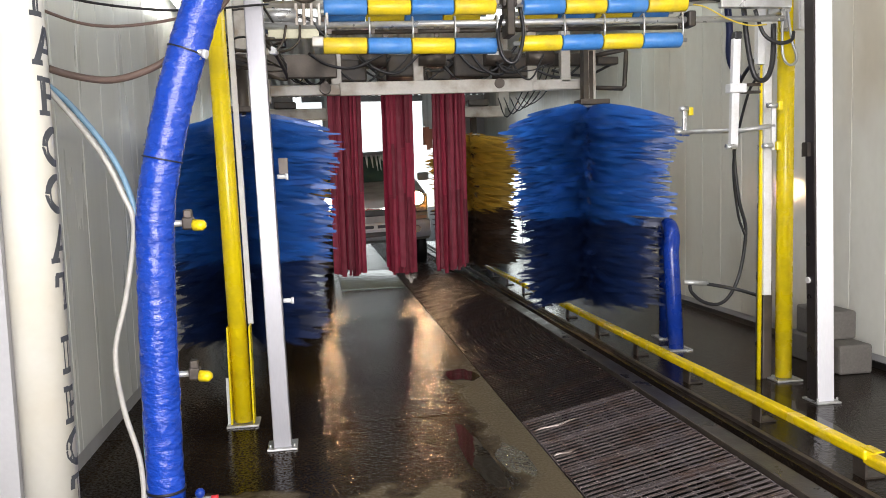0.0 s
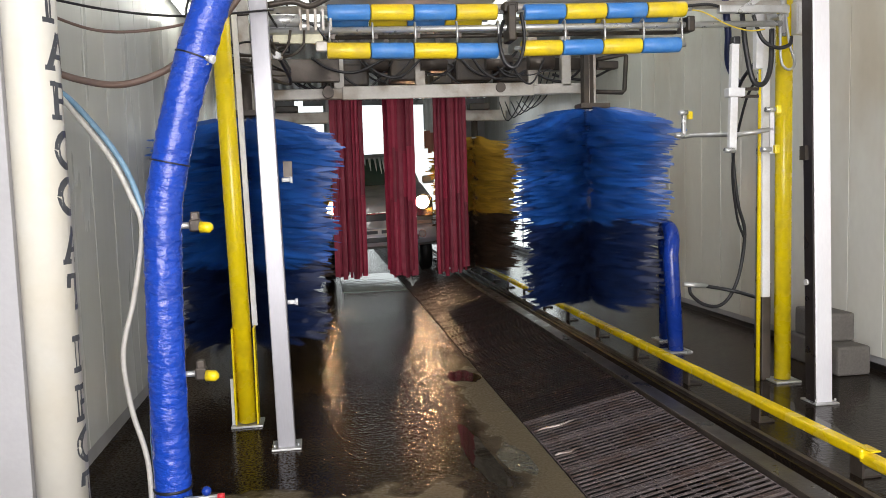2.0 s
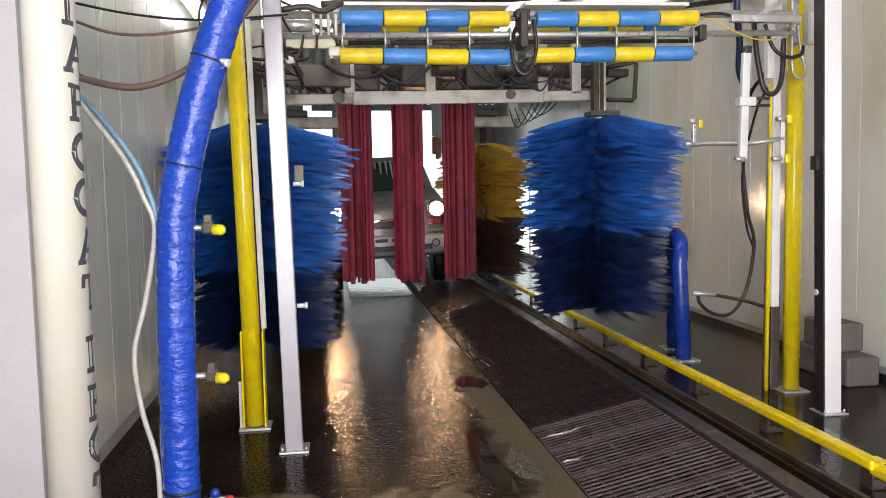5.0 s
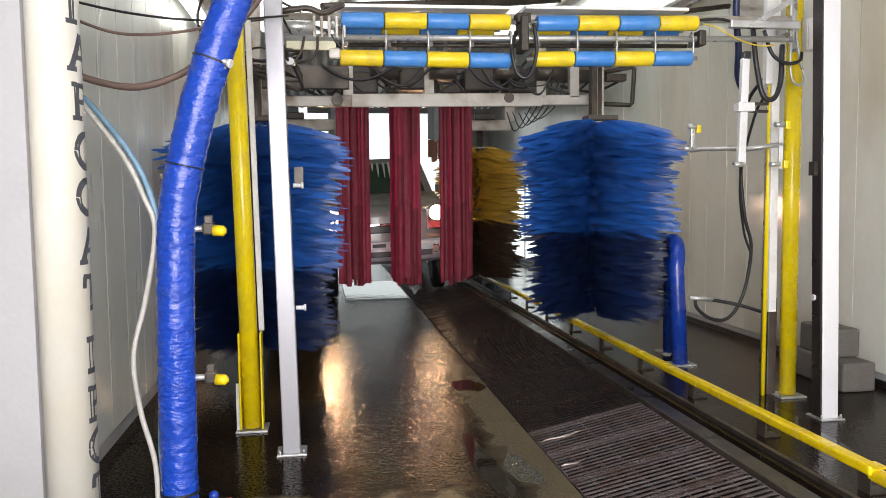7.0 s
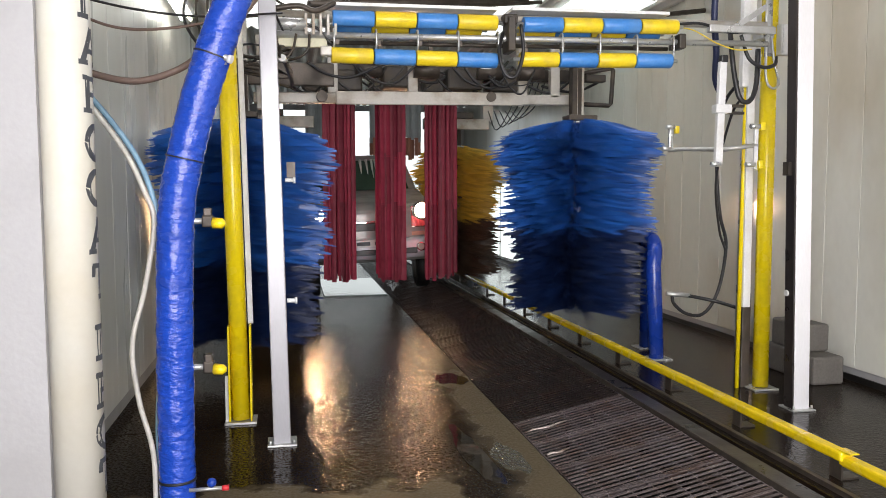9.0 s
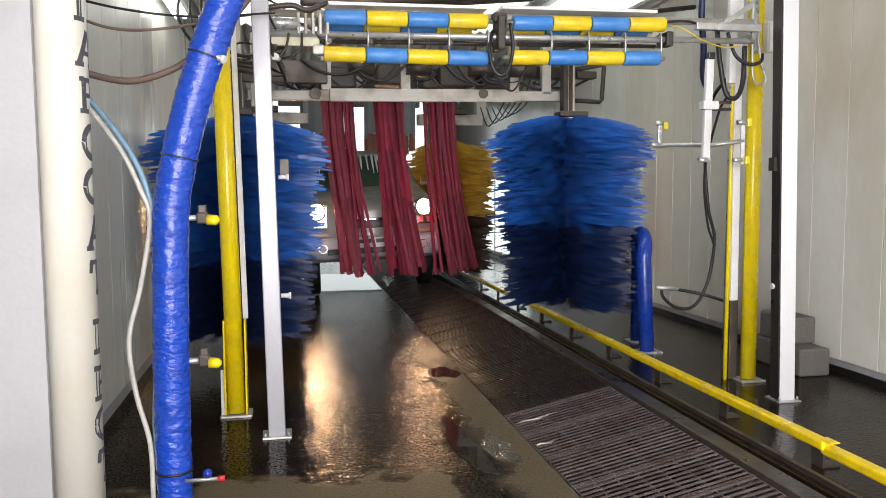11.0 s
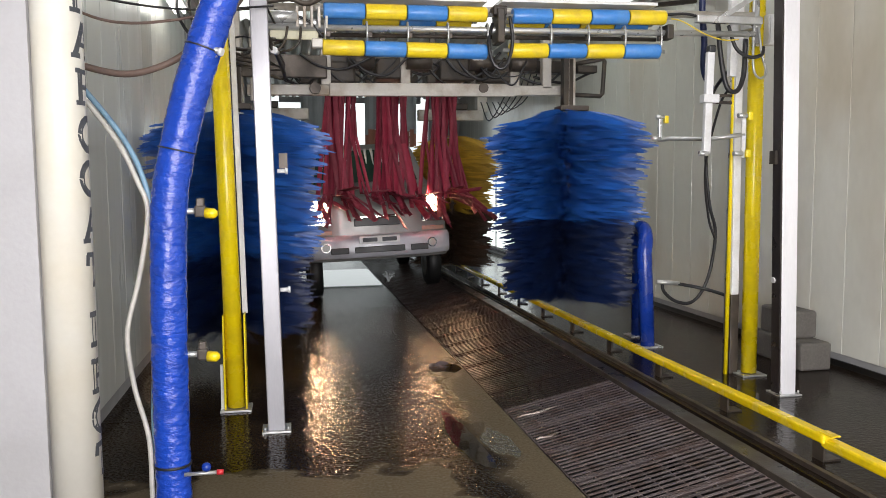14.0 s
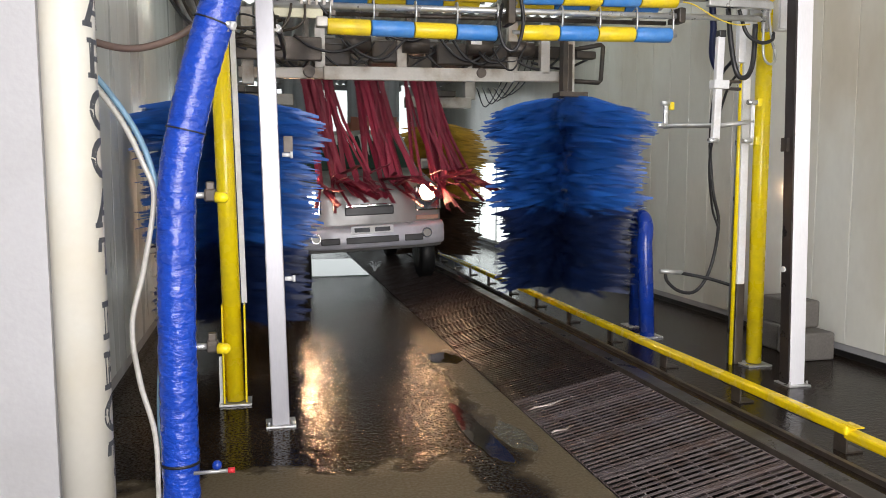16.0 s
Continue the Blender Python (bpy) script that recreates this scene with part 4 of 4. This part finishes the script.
# cross beam of the brush carriage
CB = 6.9
cb = thing("cross_beam", "grey painted steel cross beam carrying the side brushes", "beam")
bbox("beam", (3.0, 0.08, 0.095), (1.32, CB, 2.345), GREYBEAM, cb, bevel=0.01, ry=-0.7)
bm = bmesh.new()
box(bm, (1.75, 0.03, 0.12), (1.42, CB - 0.06, 2.345), bevel=0.008, ry=-0.7)
part("stiffener", bm, GREYBEAM, cb)
tube("pivot", [(0.42, CB - 0.12, 2.34), (0.42, CB + 0.02, 2.34)], 0.05, GREASE, cb, seg=18)
tube("pivot", [(1.98, CB - 0.1, 2.37), (1.98, CB + 0.02, 2.37)], 0.045, GREASE, cb, seg=18)
for x, z1 in ((0.52, 2.75), (1.25, 2.75), (2.3, 2.85), (2.62, 2.85)):
    bbox("upright", (0.09, 0.08, z1 - 2.38), (x, CB, (z1 + 2.38) / 2), GREYBEAM, cb, bevel=0.006)
bbox("side_frame", (0.1, 0.1, 0.65), (-0.1, CB, 2.55), GREYBEAM, cb, bevel=0.008)
ub = thing("upper_beam", "dark greasy steel beam with motors above the cross beam", "beam")
bbox("beam", (3.4, 0.12, 0.12), (1.2, CB + 0.25, 2.62), DARKM, ub, bevel=0.01)
bbox("wide_plate", (0.75, 0.06, 0.2), (0.15, CB - 0.15, 2.52), GREASE, ub, bevel=0.01)
rnd = random.Random(21)
for x in (0.62, 1.15, 1.75, 2.15):
    bbox("motor_box", (0.34, 0.26, 0.2), (x, CB + 0.12, 2.52 + rnd.uniform(-0.03, 0.05)), DARKM, ub, bevel=0.02)
    tube("motor_can", [(x + 0.1, CB - 0.05, 2.6), (x + 0.34, CB - 0.05, 2.6)], 0.07, GREASE, ub, seg=14)
bbox("white_label", (0.22, 0.01, 0.05), (0.95, CB - 0.2, 2.68), WHITEP, ub)
bbox("small_label", (0.1, 0.01, 0.03), (1.9, CB - 0.2, 2.62), WHITEP, ub)
# right bracket and brush shaft housing
rb = thing("brush_bracket", "dark steel bracket and shaft housing above the blue brush", "bracket")
bbox("shaft_tube", (0.09, 0.09, 0.62), (2.81, BR[1], 2.48), GREYBEAM, rb, bevel=0.008)
bbox("shaft_tube_dark", (0.05, 0.1, 0.6), (2.75, BR[1] - 0.03, 2.48), DARKM, rb, bevel=0.006)
bbox("flange", (0.28, 0.2, 0.05), (2.83, BR[1], 2.18), GREASE, rb, bevel=0.008)
bm = bmesh.new()
sweep(bm, [(2.9, CB, 2.62), (3.2, CB, 2.68), (3.22, CB, 2.66), (3.2, CB, 2.34), (3.18, CB, 2.32), (2.9, CB, 2.33)], 0.022, 8)
part("loop_frame", bm, DARKM, rb)
bbox("valve_body", (0.2, 0.1, 0.07), (3.02, CB - 0.02, 2.57), DARKM, rb, bevel=0.01)
lf = thing("brush_mount", "dark steel mount above the blue brush by the wall", "bracket")
bbox("flange", (0.26, 0.2, 0.05), (BL[0], BL[1], 2.12), GREASE, lf, bevel=0.008)
bbox("upright", (0.09, 0.09, 1.3), (BL[0], BL[1] + 0.12, 2.75), GREYBEAM, lf, bevel=0.008)

# ochre brush arm
def brush_gantry(at, side):
    """Arm over an ochre brush, hung from the roof on the wall side."""
    g = thing("brush_gantry", "grey steel crane arm and bearing above the ochre brush", "gantry", at, "ochre brush gantries")
    bbox("arm", (1.0, 0.14, 0.16), (-0.04 * side, -0.05, 2.5), GREYBEAM, g, bevel=0.012)
    bbox("bearing", (0.3, 0.25, 0.09), (0.04 * side, -0.1, 2.62), DARKM, g, bevel=0.01)
    bbox("upright", (0.16, 0.16, 1.05), (0.45 * side, 0, 3.08), GREYBEAM, g, bevel=0.01)


brush_gantry(BY, 1)
brush_gantry(BYL, -1)

# cables and hoses overhead
rnd = random.Random(33)
for i in range(22):
    x = rnd.uniform(0.0, 2.6)
    w = rnd.uniform(0.2, 0.7)
    y = CB - 0.12 + rnd.uniform(-0.1, 0.25)
    z = rnd.uniform(2.5, 2.72)
    sag = rnd.uniform(0.05, 0.22)
    loose("cable", [(x, y, z), (x + w * 0.25, y - 0.03, z - sag * 0.8), (x + w * 0.6, y - 0.03, z - sag), (x + w, y, z + rnd.uniform(-0.04, 0.06))], rnd.choice((0.006, 0.009, 0.013)), RUBBER, "black cable slung over the brush machinery", "cable", 5, 6, "overhead cables")
for i in range(5):
    x = 2.2 + 0.06 * i
    loose("cable", [(x + 0.2, CB + 0.3, 2.6), (x + 0.1, CB + 0.3, 2.35), (x - 0.05, CB + 0.35, 2.1 + 0.03 * i), (x - 0.1, CB + 0.5, 2.3)], 0.006, RUBBER, "thin black cable loop beside the brush shaft", "cable", 5, 6, "overhead cables")
for i in range(7):
    z = 2.25 + rnd.uniform(0, 0.5)
    loose("cable", [(-0.28, 4.95 + 0.1 * i, z), (-0.1, 5.0, z - rnd.uniform(-0.05, 0.14)), (0.15, 5.2, z + rnd.uniform(-0.12, 0.12)), (0.06, 4.41, min(2.6, z + rnd.uniform(-0.1, 0.1)))], rnd.choice((0.007, 0.012)), rnd.choice((RUBBER, DARKM)), "dark hose behind the aluminium post", "hose", 5, 6, "overhead cables")
for i in range(4):
    loose("cable", [(-0.75 + 0.08 * i, 7.6, 3.5), (-0.72 + 0.1 * i, 6.6, 2.95), (-0.5 + 0.08 * i, 6.3, 2.6 - 0.04 * i), (-0.1, 6.2, 2.42 + 0.05 * i)], 0.014, (RUBBER, DARKM, GREASE, RUBBER)[i], "hose running down from the roof beside the wall", "hose", 6, 6, "roof hoses")
for i, (x, r) in enumerate(((0.9, 0.03), (1.05, 0.02), (2.9, 0.025))):
    tagged(tube("roof_pipe", [(x - 0.6, 6.2 + 0.3 * i, 3.0), (x + 1.6, 7.4, 3.4)], r, GREASE, seg=8), "thin pipe under the roof", "pipe", "roof pipes")

# right side: conduits, boxes, sensor arm, hoses
jb = thing("junction_box", "white plastic junction box on the yellow pipe", "box", (3.66, 4.86, 2.58))
bbox("body", (0.1, 0.07, 0.22), (0, 0, 0), WHITEP, jb, bevel=0.008)
bbox("cover", (0.085, 0.012, 0.2), (0, -0.04, 0), WHITEP, jb, bevel=0.004)
bb = thing("top_bracket", "grey bracket joining the roller bar to the yellow pipe", "bracket")
bbox("plate", (0.5, 0.05, 0.05), (3.2, RY, 2.6), STEEL, bb, bevel=0.006)
bbox("clamp", (0.1, 0.12, 0.09), (3.48, 4.85, 2.62), STEEL, bb, bevel=0.01)
bbox("diagonal", (0.3, 0.03, 0.035), (3.25, RY, 2.68), STEEL, bb, ry=-32)
tube("valve", [(3.5, 4.82, 2.45), (3.5, 4.82, 2.85)], 0.025, STEEL, bb)
bbox("upright", (0.06, 0.05, 1.0), (3.4, 4.95, 2.75), WHITEP, bb, bevel=0.005)
sa = thing("sensor_arm", "white sensor arm with aluminium cross bar and eyes", "sensor")
bbox("arm", (0.055, 0.04, 0.72), (3.125, 4.8, 2.04), WHITEP, sa, bevel=0.006, ry=1.5)
bbox("collar", (0.12, 0.07, 0.06), (3.13, 4.79, 2.07), WHITEP, sa, bevel=0.006)
bbox("top_cap", (0.05, 0.05, 0.05), (3.14, 4.8, 2.42), RUBBER, sa, bevel=0.006)
bm = bmesh.new()
sweep(bm, [(3.04, 5.4, 1.81), (3.12, 5.36, 1.82), (3.2, 4.86, 1.79), (3.42, 4.8, 1.82)], 0.017, 8)
part("cross_bar", bm, STEEL, sa)
bbox("rear_upright", (0.03, 0.03, 0.2), (3.06, 5.4, 1.9), STEEL, sa, bevel=0.004)
for p in ((3.06, 5.38, 1.99), (3.03, 5.38, 1.82), (3.39, 4.76, 1.95), (3.36, 4.76, 1.68), (3.09, 4.76, 1.68)):
    tube("eye", [(p[0] - 0.05, p[1], p[2]), (p[0] + 0.02, p[1], p[2])], 0.018, STEEL, sa, seg=12)
for p in ((3.1, 5.38, 1.97), (3.44, 4.77, 1.95), (3.43, 4.77, 1.68)):
    bbox("yellow_tab", (0.035, 0.03, 0.06), p, YELLOW, sa, "yellow tab", bevel=0.006)
bbox("eye_plate", (0.03, 0.02, 0.32), (3.41, 4.8, 1.81), WHITEP, sa, bevel=0.004)
bbox("spacer", (0.2, 0.02, 0.02), (3.24, 4.85, 2.1), DARKM, sa)
bbox("spacer", (0.2, 0.02, 0.02), (3.24, 4.85, 2.05), DARKM, sa)
loose("hose", [(3.1, 4.85, 2.95), (3.12, 4.9, 2.72), (3.17, 4.95, 2.5), (3.2, 5.0, 2.3), (3.27, 5.0, 2.16)], 0.024, mat("navy_hose", (0.008, 0.016, 0.07), 0.4), "dark blue hose hanging from the roof bracket", "hose")
loose("cable_loop", [(3.2, 4.82, 2.6), (3.22, 4.8, 2.35), (3.26, 4.78, 2.15), (3.34, 4.78, 2.13), (3.4, 4.8, 2.25), (3.42, 4.82, 2.5)], 0.018, RUBBER, "thick black cable loop at the yellow pipe", "cable")
loose("cable_loop", [(3.24, 4.75, 2.58), (3.3, 4.74, 2.42), (3.4, 4.73, 2.36), (3.5, 4.74, 2.38), (3.54, 4.78, 2.44)], 0.013, RUBBER, "black cable sagging at the yellow pipe", "cable")
loose("cable_loop", [(3.46, 4.78, 2.6), (3.45, 4.76, 2.3), (3.5, 4.76, 2.22), (3.56, 4.77, 2.26), (3.52, 4.77, 2.4), (3.5, 4.8, 2.65)], 0.009, STEEL, "thin grey cable loop on the yellow pipe", "cable")
loose("cable", [(2.72, RY, 2.6), (2.85, RY, 2.58), (3.0, RY - 0.02, 2.5), (3.15, RY - 0.02, 2.46), (3.28, RY, 2.47)], 0.005, CABLEY, "thin yellow cable beside the roller end", "cable")
loose("cable", [(2.72, RY, 2.62), (2.9, RY, 2.63), (3.1, RY, 2.58), (3.3, RY, 2.6)], 0.01, RUBBER, "black cable beside the roller end", "cable")
loose("hose", [(3.47, 5.06, 2.35), (3.5, 5.4, 2.15), (3.52, 5.5, 1.7), (3.56, 5.5, 1.3), (3.62, 5.5, 1.06), (3.58, 5.5, 0.75), (3.5, 5.5, 0.56), (3.4, 5.5, 0.48), (3.27, 5.5, 0.5), (3.17, 5.5, 0.58), (3.15, 5.5, 0.65)], 0.014, RUBBER, "black rubber hose hanging in a loop by the wall", "hose", 8)
loose("hose", [(3.46, 5.06, 2.2), (3.45, 5.2, 2.05), (3.46, 5.4, 1.6), (3.54, 5.48, 1.2), (3.6, 5.48, 1.02)], 0.01, RUBBER, "second black rubber hose hanging by the wall", "hose", 8)
loose("hose", [(3.12, 5.5, 0.66), (3.25, 5.5, 0.65), (3.5, 5.45, 0.6), (3.62, 5.3, 0.56)], 0.014, RUBBER, "black hose lance with metal tip", "hose", 6)
tagged(tube("lance_tip", [(3.1, 5.5, 0.665), (3.3, 5.5, 0.645)], 0.019, STEEL, seg=10), "steel tip of the spray lance on its hose", "nozzle")

# fluorescent lamp on the left wall side of the roof
fl = thing("fluorescent_lamp", "lit fluorescent lamp fitting under the roof", "lamp", (-0.85, 7.3, 3.2))
bbox("housing", (0.16, 1.2, 0.06), (0, 0, 0.04), WHITEP, fl, bevel=0.01)
for dx in (-0.04, 0.04):
    tube("lit_tube", [(dx, -0.56, -0.01), (dx, 0.56, -0.01)], 0.018, TUBE, fl, seg=10)
for dx in (-0.05, 0.05):
    tube("rod", [(dx, 0.3, 0.06), (dx, 0.3, 0.38)], 0.006, STEEL, fl, seg=6)

# second curtain far behind the car: pale strips over an orange-pink lower layer
PALE = mat("pale_grey_blue_cloth", (0.42, 0.46, 0.48), 0.7, spots=(0.3, 0.33, 0.35), spot_scale=5, objrandom=0.2)
PINK = mat("faded_orange_cloth", (0.45, 0.2, 0.13), 0.7, spots=(0.35, 0.14, 0.1), spot_scale=5, objrandom=0.2)
rnd = random.Random(8)
for bi, (xm, wd) in enumerate(((0.7, 0.5), (1.9, 0.4), (2.55, 0.3))):
    t = thing("rear_curtain", "pale grey cloth strip bundle over faded orange cloth", "cloth curtain", (xm, 15.2, 0), "rear cloth curtains")
    bbox("hanger_box", (wd + 0.05, 0.4, 0.2), (0, 0, 3.52), GREASE, t, bevel=0.02)
    n = int(wd / 0.055)
    for k in range(n):
        x = -wd / 2 + wd * (k + 0.5) / n
        bm = bmesh.new()
        strip_mesh(bm, rnd.uniform(0.85, 0.98), 0.085, k + 400 + bi * 20)
        ob = part("pale_strip", bm, PALE, t)
        ob.location = (x, rnd.uniform(-0.08, 0.08), 3.45)
        bm = bmesh.new()
        strip_mesh(bm, rnd.uniform(0.3, 0.45), 0.08, k + 500 + bi * 20)
        ob = part("orange_strip", bm, PINK, t)
        ob.location = (x, rnd.uniform(-0.08, 0.08), 2.56)

# wet floor patch, its pale green painted for reflected daylight, and the undercarriage spray
POOL = mat("pale_green_daylight_reflection", (0.16, 0.22, 0.2), 0.05, spots=(0.07, 0.11, 0.1), spot_scale=3, spot_amount=0.8, bump=0.2, bump_scale=7, rough_var=0.03)
tagged(bbox("daylight_reflection", (0.9, 2.2, 0.012), (1.03, 11.92, 0.006), POOL, bevel=0.003), "rippling wet floor patch, pale green colour standing in for reflected daylight", "cover")
sp = thing("water_spray", "thin white water jets fanning up from the conveyor edge", "water", (1.6, 11.1, 0.0))
rnd = random.Random(14)
POOL.node_tree.nodes["Principled BSDF"].inputs["Specular IOR Level"].default_value = 0.9
SPR = mat("white_water", (0.75, 0.8, 0.8), 0.3, bump=0)
bbox("nozzle", (0.07, 0.07, 0.03), (0, 0, 0.01), GREASE, sp)
for i in range(26):
    a = rnd.uniform(-0.6, 0.6)
    v = rnd.uniform(0.1, 0.24)
    pts = [(math.sin(a) * v * t * 1.1, rnd.uniform(-0.02, 0.02), v * (2.2 * t - 1.5 * t * t) * math.cos(a)) for t in (0.05, 0.3, 0.6, 0.9)]
    tube("jet", curve_pts(pts, 3), 0.0022, SPR, sp, seg=5)

# ---- what moves ----


def spin(ob, at, rate, step):
    n = int(math.ceil(16.0 / step))
    walk(ob, [(min(16.0, i * step), pose(*at, 0, 0, rate * min(16.0, i * step))) for i in range(n + 1)])


CAR = ((0, 1.21, 12.2), (4, 1.2, 11.15), (7, 1.18, 10.4), (9, 1.22, 10.1), (11.5, 1.28, 9.7), (13, 1.28, 9.4), (14, 1.28, 9.22), (15, 1.28, 9.05), (16, 1.28, 8.95))
# seconds, shift of the curtain drive, lean of the upper, middle and end lengths to the right (degrees), fold over the bonnet
SWING = (
    (0, -0.06, 0, 0, 0, 0), (4, -0.07, 0, 0, 0, 0), (7, -0.065, 0, 0, 0, 0), (9, 0, 0, 0, 0, 0), (10, 0, 0, 0, 0, 0), (10.6, -0.05, 5, 5, 4, 0),
    (11.1, 0.1, 2, 2, 0, 5), (11.5, 0.27, -7.5, -3, -4, 8), (12.0, 0.0, 12, 4, -12, 30), (12.5, -0.03, 6, 14, 50, 58), (13.0, 0.22, 2, 4, -28, 60),
    (13.5, -0.03, 13, 0, -20, 62), (14.0, 0.1, -2, 4, 6, 78), (14.5, 0.17, 9, -4, -50, 64), (15.0, 0.0, 4, 6, 22, 76), (15.5, 0.2, -9, 2, -14, 80), (16.0, -0.07, 12, 2, 6, 80))


def motions():
    walk(car, [(t, pose(x, y, 0.03, 0, -2.4, 0)) for t, x, y in CAR])
    spin(brush_r, BR, 620, 0.125)
    spin(brush_l, BL, -620, 0.125)
    spin(brush_y, BY, 560, 0.125)
    spin(brush_yl, BYL, -560, 0.125)
    for c, xm in drives:
        walk(c, [(row[0], pose(xm + row[1], CY, TOPZ)) for row in SWING])
    for bi, k, x, y, lens, chain in strips:
        rnd = random.Random(bi * 50 + k)
        side = rnd.uniform(-1, 1)
        side2 = rnd.uniform(-1, 1)
        lag = rnd.uniform(0.6, 1.25)
        fold = rnd.uniform(0.8, 1.15)
        rows = [[], [], []]
        for t, dx, a1, a2, a3, f in SWING:
            on = 1.0 if t > 10.2 else 0.0
            fan = on * side * (0.8 + 5.5 * min(1, f / 60))
            still = 0.8 * math.sin(t * 0.9 + k)
            rows[0].append((t, pose(x + dx, y, TOPZ, still - 2 * on, -a1 * lag - fan, 0)))
            rows[1].append((t, pose(0, 0, -lens[0], -0.12 * f * fold, -a2 * lag - fan * 0.9, 0)))
            rows[2].append((t, pose(0, 0, -lens[1], -f * fold * 0.9, -a3 * lag - fan * 1.5, on * side2 * 14)))
        for ob, rr in zip(chain, rows):
            walk(ob, rr)


motions()
